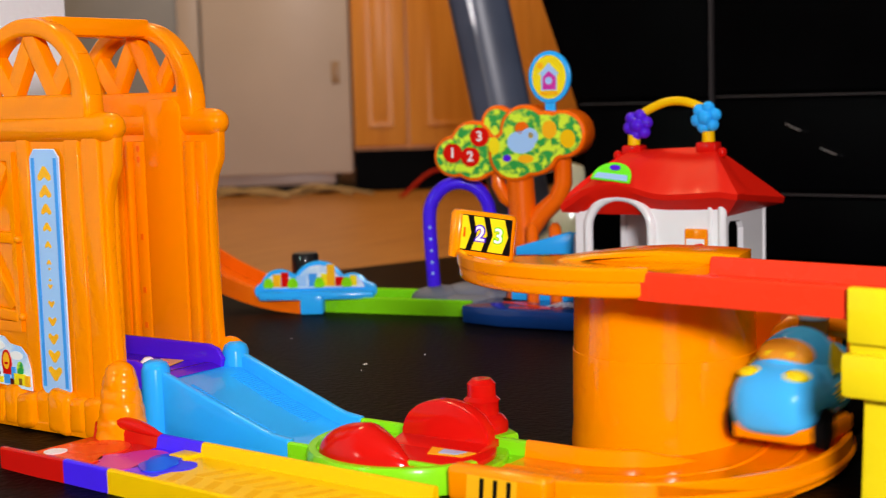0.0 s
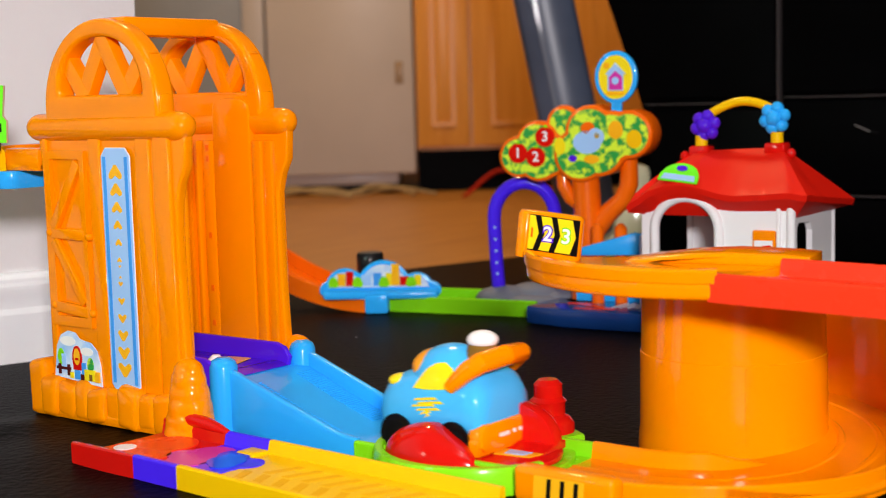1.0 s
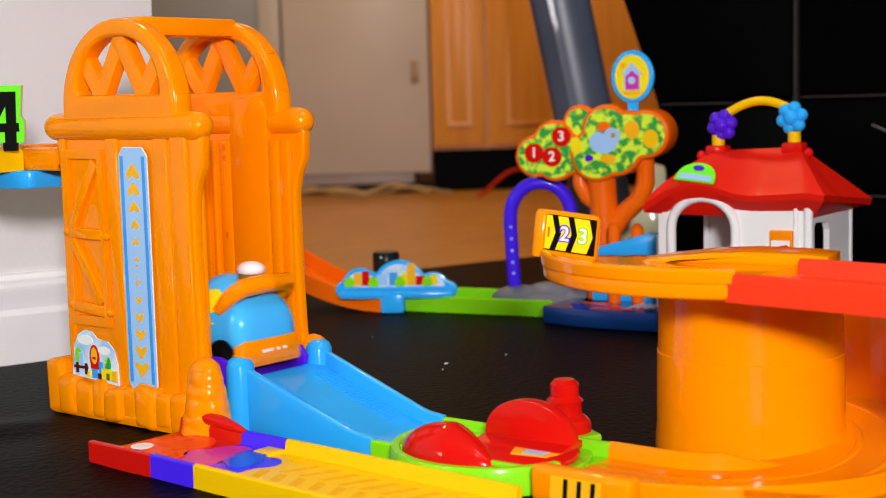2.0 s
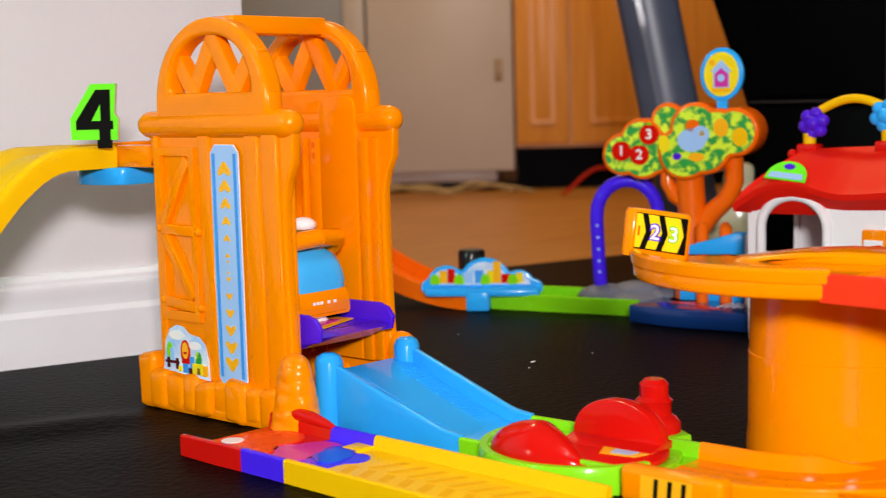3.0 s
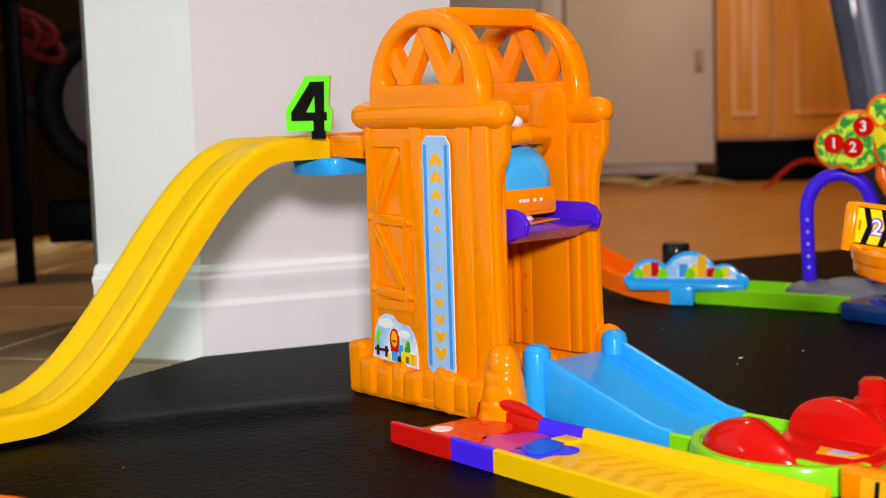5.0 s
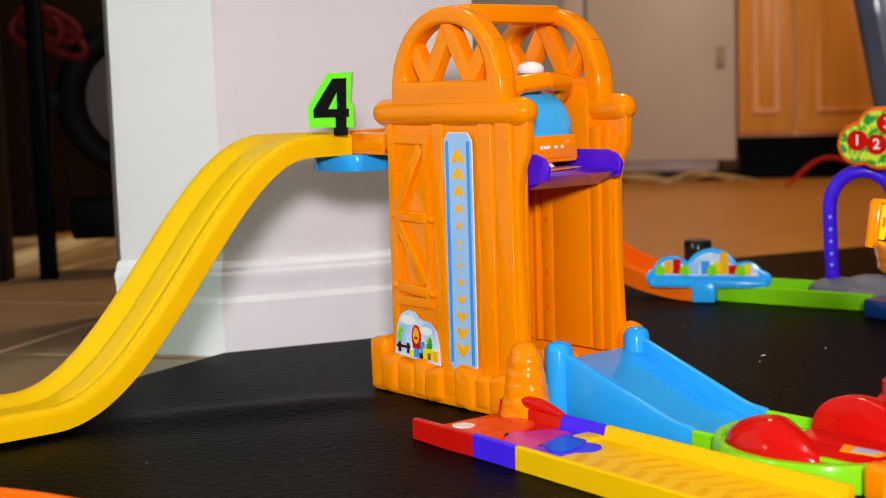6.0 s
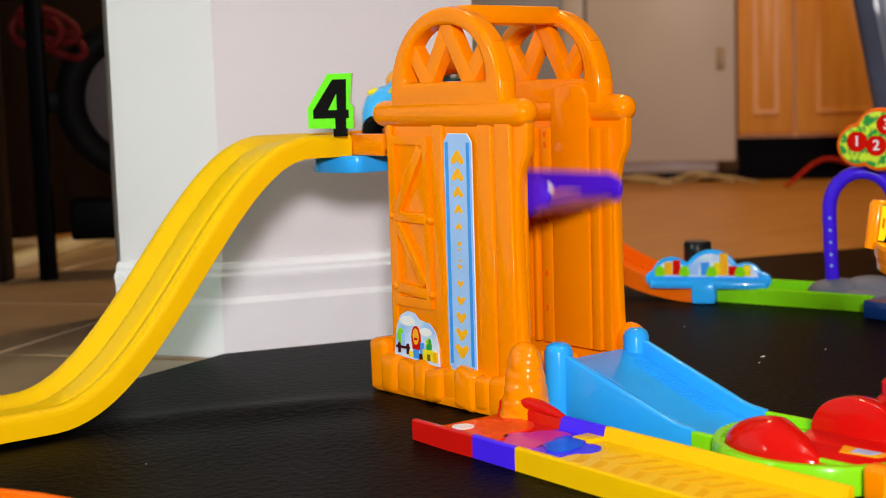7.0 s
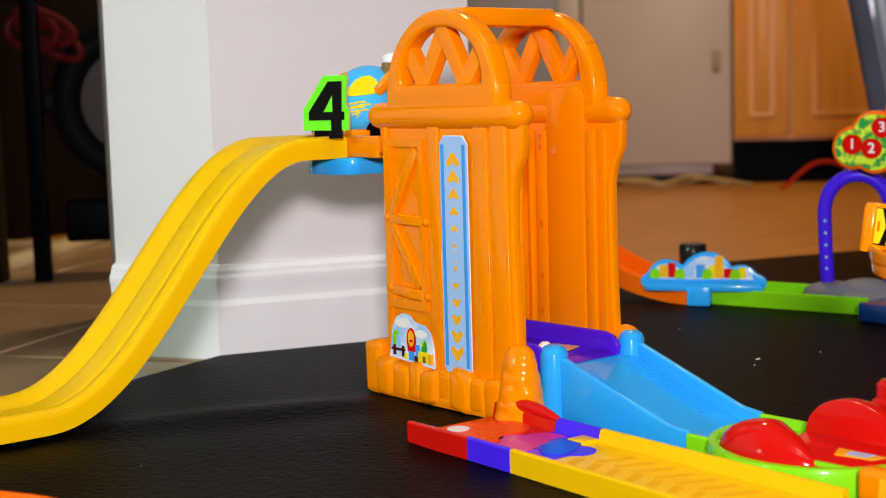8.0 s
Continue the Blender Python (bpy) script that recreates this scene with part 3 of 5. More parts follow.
    part("corner_stone", pile, ORANGE, parent, m=pose(x + 0.001 * out, -0.0775, 0), angle=60)
    return p


def build_tower():
    t = thing("elevator_tower", "orange plastic toy elevator tower with arched barn sides", "toy tower")
    side_panel(t, -0.056, -1)
    side_panel(t, 0.062, 1)
    part("top_bar", box(-0.0485, 0.0535, -0.012, 0.026, 0.3105, 0.3255, 0.003), ORANGE, t)
    part("back_panel", box(-0.0425, 0.0485, 0.082, 0.092, 0.0, 0.196, 0.002), ORANGE, t)
    part("base_plate", box(-0.064, 0.070, -0.074, 0.110, 0.0, 0.012, 0.004), ORANGE, t)
    for i, y in enumerate((-0.02, 0.03)):
        part("back_rib", box(-0.03 + i * 0.04, -0.016 + i * 0.04, 0.078, 0.0825, 0.02, 0.19, 0.001), ORANGE, t)
    # arrow strip
    x = -0.0585
    strip = [(-0.019, 0.036), (-0.013, 0.0305), (0.014, 0.0305), (0.019, 0.036), (0.019, 0.217), (0.013, 0.2235), (-0.013, 0.2235), (-0.019, 0.217)]
    strip = [(-0.0065 + 0.88 * y, z) for y, z in strip]
    part("strip_backing", prism([(-0.0065 + (y + 0.0065) * 1.03, 0.127 + (z - 0.127) * 1.006) for y, z in strip], -0.0006, "x", x), WHITE, t, smooth=False)
    s = part("arrow_strip", prism(strip, -0.0011, "x", x), LIGHT_BLUE, t, "pale blue arrow label", smooth=False)
    for y0, y1 in ((-0.0212, -0.0176), (0.0046, 0.0082)):
        part("border_stripe", box(x - 0.0014, x - 0.001, y0, y1, 0.037, 0.217), MID_BLUE, s, smooth=False)
    for k, size in enumerate((1.0, 0.88, 0.76, 0.62, 0.48, 0.33, 0.18)):
        for up in (1, -1):
            c = 0.205 - k * 0.0138 if up > 0 else 0.048 + k * 0.0138
            a, h = 0.0078 * size, 0.0056 * size
            pts = [(a * 0.18, c + up * h), (a, c - up * h * 0.35), (a * 0.95, c - up * h * 0.85), (a * 0.6, c - up * h), (0.0, c - up * h * 0.45), (-a * 0.6, c - up * h), (-a * 0.95, c - up * h * 0.85), (-a, c - up * h * 0.35), (-a * 0.18, c + up * h)]
            part("arrow", prism([(y - 0.0065, z) for y, z in pts], -0.0004, "x", x - 0.0011), GOLD, s, smooth=False)
    # picture label of a little town
    pic = [(0.032, 0.031), (0.092, 0.035), (0.090, 0.046), (0.088, 0.060), (0.082, 0.070), (0.073, 0.074), (0.064, 0.073), (0.058, 0.068), (0.052, 0.067), (0.044, 0.066), (0.037, 0.060), (0.033, 0.048)]
    pic = [(y - 0.009, z) for y, z in pic]
    q = part("picture_label", prism(pic, -0.0012, "x", x - 0.0002), SKY_PRINT, t, "town picture label")
    blob = lambda y, z, ry, rz: [(y + ry * a, z + rz * c) for a, c in circle(0, 0, 1, 18)]
    rect = lambda y0, y1, z0, z1: [(y0, z0), (y1, z0), (y1, z1), (y0, z1)]
    prints = ((blob(0.064, 0.0655, 0.010, 0.004), WHITE), (blob(0.040, 0.0585, 0.008, 0.0035), WHITE), (blob(0.0735, 0.052, 0.0042, 0.0068), GREEN), (blob(0.036, 0.048, 0.004, 0.006), LEAF),
              (rect(0.0675, 0.0725, 0.041, 0.0545), LIGHT_BLUE), (blob(0.0525, 0.0520, 0.0062, 0.0105), RED), (rect(0.0475, 0.0575, 0.0425, 0.052), RED), (blob(0.0525, 0.0535, 0.0040, 0.0070), GOLD), (rect(0.0503, 0.0547, 0.0505, 0.0525), RED),
              (rect(0.0495, 0.0560, 0.0350, 0.0425), MID_BLUE), (rect(0.0420, 0.0465, 0.0385, 0.0490), MID_BLUE), (rect(0.0615, 0.0790, 0.0415, 0.0437), DARK_RED), (rect(0.0625, 0.0650, 0.0370, 0.0460), DARK_RED), (rect(0.0740, 0.0765, 0.0375, 0.0460), DARK_RED),
              (rect(0.0300, 0.0430, 0.0350, 0.0440), LEMON), (rect(0.0330, 0.0370, 0.0350, 0.0405), SKIN), (rect(0.0245, 0.0295, 0.0345, 0.0430), GOLD), (rect(0.0440, 0.0475, 0.0350, 0.0395), DARK_RED), (rect(0.0580, 0.0610, 0.0355, 0.0400), LEMON))
    for k, (pts, mat) in enumerate(prints):
        part("print_shape", prism(pts, -0.0005 - 0.00008 * k, "x", x - 0.0012), mat, q, smooth=False)
    # exit shelf on the far side: orange lip with a blue half disc under it
    e = part("exit_deck", box(-0.048, 0.055, 0.104, 0.226, 0.204, 0.2095, 0.001), ORANGE, t)
    part("exit_wall", box(-0.0495, -0.034, 0.104, 0.150, 0.2035, 0.2225, 0.002), ORANGE, t)
    part("exit_wall", box(0.006, 0.06, 0.228, 0.235, 0.2035, 0.2225, 0.002), ORANGE, t)
    part("exit_wall", box(0.054, 0.061, 0.104, 0.236, 0.2035, 0.2235, 0.002), ORANGE, t)
    disc = prism([(-0.048 + a * 0.5, 0.168 + b) for a, b in circle(0, 0, 0.035, 24, 90, 270)] + [(0.0, 0.133), (0.0, 0.203)], 0.0150, "z", 0.1885, 0.001)
    part("half_disc", disc, BLUE, t, "sky blue half disc")
    # stays that carry the shelf
    part("shelf_strut", box(0.0, 0.03, 0.088, 0.20, 0.188, 0.203, 0.002), ORANGE, t)
    # lift platform (moves)
    lift = part("lift_platform", box(-0.0352, 0.0408, -0.080, 0.070, 0.040, 0.0455, 0.0012), PURPLE, t, "purple lift platform")
    for x0, x1 in ((-0.0395, -0.0350), (0.0405, 0.0455)):
        part("side_wall", prism([(-0.086, 0.040), (-0.089, 0.050), (-0.083, 0.0575), (-0.074, 0.0605), (0.066, 0.0605), (0.070, 0.057), (0.070, 0.034), (-0.060, 0.034)], x1 - x0, "x", x0, 0.0014, seg=3), PURPLE, lift)
    part("front_lip", prism([(-0.0885, 0.0435), (-0.078, 0.0462), (-0.070, 0.0458), (-0.058, 0.034), (-0.064, 0.0325)], 0.0762, "x", -0.0353, 0.0008), PURPLE, lift)
    part("floor_label", prism([(-0.020, -0.070), (0.034, -0.052), (0.030, -0.030), (-0.020, -0.040)], 0.0006, "z", 0.0463), GOLD, lift, "orange printed floor label", smooth=False)
    part("label_mark", prism([(-0.012, -0.060), (0.020, -0.050), (0.018, -0.040), (-0.012, -0.048)], 0.0004, "z", 0.0470), PINK, lift, smooth=False)
    part("bumper_pin", tube([(0.009, -0.037, 0.0452), (0.009, -0.037, 0.049), (0.009, -0.037, 0.052)], [0.009, 0.006, 0.003], 14), WHITE, lift)
    return t, lift


tower, lift = build_tower()

# ---------------------------------------------------------------- road pieces


def sheared(bm):
    """The ramp drifts sideways from its foot to its head, more on its far side."""
    for v in bm.verts:
        v.co.x += (0.016 if v.co.x > 0 else 0.008) * (v.co.y + 0.2195) / 0.14
    return bm


def build_ramp():
    r = thing("entry_ramp", "sky blue plastic ramp up to the tower door", "toy ramp")
    prof = [(-0.078, 0.0435), (-0.096, 0.0420), (-0.150, 0.0245), (-0.198, 0.0115), (-0.210, 0.0092), (-0.2305, 0.0085)]
    part("slope", sheared(prism([(y, z) for y, z in prof] + [(-0.2305, 0.001), (-0.078, 0.001)], 0.078, "x", -0.036)), BLUE, r)
    for x0, x1 in ((-0.0405, -0.0345), (0.0405, 0.0465)):
        rail = [(-0.076, 0.0), (-0.076, 0.053), (-0.096, 0.053), (-0.102, 0.0515), (-0.194, 0.0245), (-0.205, 0.0212), (-0.214, 0.0192), (-0.231, 0.0180), (-0.231, 0.0)]
        part("side_rail", sheared(prism(rail, x1 - x0, "x", x0, 0.0018, seg=3)), BLUE, r)
        xc = (x0 + x1) / 2
        part("post", sheared(tube([(xc, -0.087, 0.0), (xc, -0.087, 0.054), (xc, -0.087, 0.0585), (xc, -0.087, 0.061)], [0.0115, 0.0115, 0.0095, 0.005], 20)), BLUE, r)
    for k in range(32):
        y = -0.105 - k * 0.0028
        z = float(np.interp(-y, [-p[0] for p in prof], [p[1] for p in prof]))
        for x0 in (-0.030, 0.020):
            part("grip_line", sheared(box(x0, x0 + 0.016, y - 0.0007, y + 0.0007, z - 0.0006, z + 0.00055)), BLUE, r, smooth=False)


def build_dial_piece():
    g = thing("turnstile_road", "lime green road piece with a red spinning turnstile", "toy road")
    part("road", sweep(lane_section(0.088), straight((0, -0.2318, 0), (0, -0.378, 0))), GREEN, g, angle=30)
    d = lathe([(0.0, 0.0), (0.066, 0.0), (0.067, 0.002), (0.067, 0.0095), (0.066, 0.0104), (0.0, 0.0104)], 64)
    part("dish", d, GREEN, g, m=pose(-0.004, -0.312, 0))
    lip = [(0.0655, 0.0), (0.0735, 0.0), (0.0735, 0.0155), (0.072, 0.0185), (0.0670, 0.0185), (0.0655, 0.016), (0.0655, 0.0)]
    part("dish_rim", lathe(lip, 44, radians(62), radians(190)), GREEN, g, m=pose(-0.004, -0.312, 0))
    r = part("turnstile", prism([(-0.002 + 0.047 * c, -0.016 + 0.046 * q) for c, q in circle(0, 0, 1, 40)], 0.0038, "z", 0.0106, 0.001), RED, g, m=pose(-0.004, -0.312, 0), label="glossy red turnstile")
    # rounded pod and upright half-round fin
    b = bmesh.new()
    bmesh.ops.create_uvsphere(b, u_segments=32, v_segments=16, radius=1)
    for v in b.verts:
        x, y, z = v.co
        k = 1.0 - 0.55 * max(-y, 0) ** 1.5
        v.co = (-0.033 + x * 0.0235 * k - 0.006 * max(-y, 0), 0.013 + y * 0.040, 0.0135 + max(z, 0) * 0.0235 * (1 - 0.55 * max(-y, 0)))
    part("pod", b, RED, r)
    fin = [(-0.037 * math.cos(radians(a)), 0.0140 + 0.031 * math.sin(radians(a)) ** 0.8) for a in range(0, 181, 6)]
    part("fin", prism([(y - 0.013, z) for y, z in fin], 0.012, "x", 0.019, 0.002), RED, r)
    part("fin_skirt", prism([(0.000, 0.0135), (0.034, 0.0135), (0.034, 0.019), (0.020, 0.0185)], 0.074, "y", -0.050, 0.001), RED, r)
    part("label", prism([(-0.006, -0.046), (0.009, -0.050), (0.007, -0.012), (-0.010, -0.020)], 0.0005, "z", 0.0146), GOLD, r, "orange printed label", smooth=False)
    part("label_mark", prism([(-0.004, -0.040), (0.005, -0.042), (0.004, -0.024), (-0.006, -0.026)], 0.0004, "z", 0.0152), LIGHT_BLUE, r, smooth=False)
    p = lathe([(0.0, 0.0), (0.019, 0.0), (0.019, 0.012), (0.016, 0.016), (0.0125, 0.018), (0.0125, 0.026), (0.0135, 0.028), (0.0105, 0.031), (0.0105, 0.040), (0.007, 0.0435), (0.0, 0.0435)], 28)
    part("peg", p, RED, g, "red knobbed peg", m=pose(0.064, -0.325, 0.0085))
    part("peg_arm", prism([(0.040, -0.340), (0.070, -0.352), (0.082, -0.335), (0.076, -0.312), (0.044, -0.306)], 0.012, "z", 0.002, 0.002), GREEN, g)


RING = (0.116, -0.414)


def build_ring():
    r = thing("curved_road", "orange curved road sweeping round the column foot", "toy road")
    def station(deg):
        a = radians(deg)
        z = 0.010 * max(0, (deg - 250) / 70)
        return ((RING[0] + 0.116 * math.cos(a), RING[1] + 0.116 * math.sin(a), z), (-math.cos(a), -math.sin(a), 0), UP)

    st = [((0, -0.3785, 0), (1, 0, 0), UP), ((0, -0.414, 0), (1, 0, 0), UP)] + [station(d) for d in range(185, 216, 5)]
    st += [(Vector(p) - Vector((0, 0, 0.00034 * (d - 215))), r_, w_) for d in range(220, 251, 5) for p, r_, w_ in (station(d),)]
    part("road", sweep(lane_section(0.086, 0.018, ridge=0.0006), st), ORANGE, r, angle=30)
    outer = [(-0.043, 0.0), (-0.043, 0.0168), (-0.0418, 0.018), (-0.0392, 0.018), (-0.038, 0.0168), (-0.036, 0.0072), (-0.016, 0.0066), (-0.0145, 0.0076), (-0.0115, 0.0076), (-0.010, 0.0066),
             (0.010, 0.0066), (0.0115, 0.0076), (0.0145, 0.0076), (0.016, 0.0066), (0.040, 0.0066), (0.088, 0.0066), (0.088, 0.0)]
    part("curve", sweep(outer, [station(d) for d in range(215, 381, 5)]), ORANGE, r, angle=30)
    lip = [(0.116 + 0.1575 * math.cos(radians(a)) , -0.414 + 0.1575 * math.sin(radians(a)), 0.006 + 0.006 * max(0, (a - 250) / 70)) for a in range(196, 372, 4)]
    part("outer_lip", tube(lip, 0.0035, 10), ORANGE, r)
    wall = [(0.150, 0.0), (0.1545, 0.0), (0.1545, 0.112), (0.153, 0.114), (0.1515, 0.114), (0.150, 0.112), (0.150, 0.0)]
    part("spiral_wall", lathe(wall, 30, radians(-58), radians(66)), AMBER, r, m=pose(*RING, 0))
    h = part("hazard_block", box(-0.058, -0.043, -0.452, -0.378, 0.0, 0.0235, 0.004, 3), AMBER, r, "orange block with black bars")
    part("label_plate", prism([(-0.3935, 0.003), (-0.4305, 0.003), (-0.4317, 0.0195), (-0.3947, 0.0195)], -0.0004, "x", -0.0579), GOLD, h, smooth=False)
    for k in range(3):
        y = -0.4035 - k * 0.0100
        part("black_bar", prism([(y, 0.004), (y - 0.003, 0.004), (y - 0.0042, 0.0185), (y - 0.0012, 0.0185)], -0.0006, "x", -0.0582), INK, h, smooth=False)


def build_column():
    c = thing("spiral_column", "tall orange column carrying a raised round deck", "toy column", pose(0.148, -0.430, 0))
    body = lathe([(0.0, 0.0), (0.0685, 0.0), (0.068, 0.010), (0.0672, 0.016), (0.0666, 0.070), (0.0660, 0.0706), (0.0650, 0.118), (0.067, 0.1232), (0.0, 0.124)], 72)
    part("shaft", body, AMBER, c)
    for a in (214,):
        part("rib", box(-0.0015, 0.0015, -0.0007, 0.0007, 0.018, 0.068), AMBER, c, m=pose(0.0664 * math.cos(radians(a)), 0.0664 * math.sin(radians(a)), 0, 0, 0, a), smooth=False)
    # deck: the raised lane from the red road round to the barrier
    shift = pose(-0.005, 0.010, 0.002)
    edge = circle(0, 0, 0.137, 30, 207, 121)
    part("deck", prism(edge + [(-0.040, 0.088), (-0.016, 0.03), (-0.004, -0.064)], 0.012, "z", 0.1235, 0.003, seg=3), AMBER, c, m=shift)
    near = [(0.1325, 0.1345), (0.1385, 0.1345), (0.139, 0.1415), (0.1375, 0.1435), (0.134, 0.1435), (0.1325, 0.142), (0.1325, 0.1345)]
    part("outer_kerb", lathe(near, 40, radians(121), radians(86)), AMBER, c, m=shift)
    kerb = [(-0.075, 0.1342), (-0.075, 0.1415), (-0.060, 0.1428), (-0.02, 0.1436), (0.010, 0.1420), (0.030, 0.1395), (0.050, 0.1365), (0.064, 0.1342)]
    part("inner_kerb", prism(kerb, 0.045, "x", -0.043, 0.003, seg=3), AMBER, c, m=shift @ pose(0, 0, 0, 0, 0, 12))
    # numbered barrier at the deck's edge
    b = part("barrier", box(-0.0190, 0.0265, -0.006, 0.006, 0.134, 0.1685, 0.004, 3), AMBER, c, m=pose(-0.0775, 0.1285, 0.0050, 0, 7, -76), label="barrier with a striped number label")
    part("label_plate", box(-0.0118, 0.026, -0.0068, -0.0055, 0.1400, 0.1660), INK, b, smooth=False)
    part("barrier_end", tube([(-0.0163, 0.0, 0.134), (-0.0163, 0.0, 0.1650), (-0.0163, 0.0, 0.1680)], [0.0066, 0.0066, 0.0045], 16), AMBER, b)
    for x, w in ((-0.0115, 0.0075), (-0.0030, 0.0112), (0.0092, 0.0150)):
        part("chevron", prism([(x, 0.141), (x + w - 0.0035, 0.141), (x + w, 0.1533), (x + w - 0.0035, 0.1655), (x, 0.1655), (x + 0.0035, 0.1533)] if x > -0.005 else [(x, 0.141), (x + w - 0.0035, 0.141), (x + w, 0.1533), (x + w - 0.0035, 0.1655), (x, 0.1655)], -0.0005, "y", -0.0069), LEMON, b, smooth=False)
    for k, txt in enumerate("123"):
        x = (-0.0088, 0.0033, 0.0172)[k]
        if k:
            lettering(txt, 0.0150, (None, PURPLE, GREEN)[k], b, pose(x, -0.0076, 0.1530, 90, 0, 0), grow=0.0011)
        lettering(txt, 0.0095 if k == 0 else 0.0150, (DEEP_ORANGE, WHITE, WHITE)[k], b, pose(x, -0.0082, 0.1530, 90, 0, 0), grow=0.0002)


def build_red_road():
    r = thing("raised_road", "tomato red straight road leading off the raised deck", "toy road")
    part("road", sweep(lane_section(0.095, 0.0185), straight((0.0665, -0.481, 0.1245), (0.028, -0.86, 0.1245))), TOMATO, r, angle=30)
    s = thing("support_post", "lemon yellow support post clipped under the red road", "toy support", pose(0.047, -0.652, 0, 0, 0, -6))
    part("stem", prism([(-0.043, 0.0), (0.043, 0.0), (0.038, 0.082), (-0.038, 0.082)], 0.05, "y", -0.025, 0.003), LEMON, s)
    part("collar", box(-0.0515, 0.0515, -0.033, 0.033, 0.080, 0.106, 0.003), LEMON, s)
    part("head", box(-0.0475, 0.0475, -0.030, 0.030, 0.105, 0.1242, 0.003), LEMON, s)
    for x0, x1 in ((-0.0535, -0.0480), (0.0480, 0.0535)):
        part("clip", box(x0, x1, -0.018, 0.028, 0.112, 0.1445, 0.002), LEMON, s)


def build_strip():
    """Red, purple and yellow road pieces in a row beside the ramp."""
    place = pose(-0.1115, -0.1535, 0, 0, 0, -3)
    y = thing("yellow_road", "yellow straight road piece with its groove shade as darker bars", "toy road", place)
    part("road", sweep(lane_section(0.089, 0.0165, ridge=0), straight((0, -0.0215, 0), (0, -0.232, 0))), YELLOW, y, angle=30)
    part("rim_tab", box(0.0235, 0.0395, -0.0215, -0.004, 0.004, 0.0095, 0.001), YELLOW, y)
    # flat darker bars paint the shaded V grooves; the floor is not cut
    for k in range(9):
        y0 = -0.052 - k * 0.0185
        for x0, x1, sl in ((-0.026, -0.0015, 0.010), (0.0015, 0.026, -0.010)):
            y1 = y0 - (0.004 if x0 > 0 else 0.0)
            part("groove_shade_bar", prism([(x0, y1), (x1, y1 + sl), (x1, y1 + sl - 0.0075), (x0, y1 - 0.0075)], 0.0007, "z", 0.0066), GROOVE_SHADE_YELLOW, y, smooth=False)
    p = thing("purple_road", "short purple road connector with a clear dimple", "toy road", place)
    part("road", sweep(lane_section(0.089, 0.0165, ridge=0), straight((0, 0.0255, 0), (0, -0.0212, 0))), VIOLET, p, angle=30)
    part("tongue", prism(cloud([(-0.004, -0.020, 0.016), (0.010, -0.030, 0.013), (-0.014, -0.026, 0.010)], n=50), 0.0011, "z", 0.0067), VIOLET, p)
    part("blue_patch", prism(cloud([(0.004, -0.016, 0.014), (0.018, -0.008, 0.012), (-0.004, -0.022, 0.010)], n=40), 0.0018, "z", 0.0068), INDIGO, p)
    part("magenta_patch", prism(cloud([(-0.008, 0.010, 0.017), (0.014, 0.012, 0.018), (0.0, 0.026, 0.012)], n=40), 0.0010, "z", 0.0068), PINK, p)
    r = thing("red_road_end", "red sloping road end piece with a rounded hump", "toy road", place)
    part("road", sweep(lane_section(0.089, 0.0165, ridge=0), [((0, 0.098, -0.001), (1, 0, 0), UP), ((0, 0.026, 0), (1, 0, 0), UP)]), RED, r, angle=30)
    part("bed", prism(cloud([(-0.005, 0.068, 0.024), (0.014, 0.060, 0.022), (-0.016, 0.048, 0.018)], n=40), 0.0012, "z", 0.0066), TOMATO, r)
    part("hump", tube([(0.0415, 0.098 - 0.074 * i / 8, 0.0150 + 0.0045 * math.sin(math.pi * i / 8)) for i in range(9)], [0.002, 0.0035, 0.0045, 0.005, 0.005, 0.005, 0.0045, 0.0035, 0.002], 12), RED, r)
    part("spot", lathe([(0.0, 0.0082), (0.0085, 0.0082), (0.0085, 0.0076), (0.0, 0.0076)], 20), WHITE, r, m=pose(-0.012, 0.078, 0))


def build_slide():
    s = thing("yellow_slide", "long yellow S-curved road sliding down from the tower", "toy slide")
    st = []
    for i in range(70):
        x = -0.050 - 0.57 * i / 69
        def height(q):
            u = min(max((q + 0.345) / 0.25, 0), 1) ** 1.12
            return 0.0045 + 0.1985 * u * u * (3 - 2 * u)
        dz = (height(x - 0.001) - height(x + 0.001)) / 0.002
        t = Vector((-1, 0, dz)).normalized()
        st.append(((x, 0.191, height(x)), (0, 1, 0), Vector((0, 1, 0)).cross(t)))
    half = [(-0.043, 0.0), (-0.0432, 0.013), (-0.0425, 0.0165), (-0.0405, 0.0188), (-0.037, 0.0198), (-0.032, 0.0192), (-0.027, 0.0172), (-0.022, 0.0145), (-0.0175, 0.0126), (-0.0155, 0.0120), (-0.0145, 0.0128), (-0.011, 0.0135), (-0.004, 0.0138)]
    sec = half + [(-x, z) for x, z in reversed(half)]
    part("road", sweep(sec, st), YELLOW, s, angle=40)
    part("head_wall", box(-0.0505, 0.005, 0.2235, 0.2338, 0.203, 0.2222, 0.003), YELLOW, s)
    # next piece beyond, orange
    o = thing("orange_road_end", "orange curved road piece lying on the mat", "toy road")
    st = []
    for i in range(13):
        a = radians(90 - 7.5 * i)
        st.append(((-0.72 + 0.26 * math.cos(a), -0.16 + 0.26 * math.sin(a), 0.0), (-math.cos(a), -math.sin(a), 0), UP))
    part("road", sweep(lane_section(0.088, 0.018), st), DEEP_ORANGE, o, angle=30)


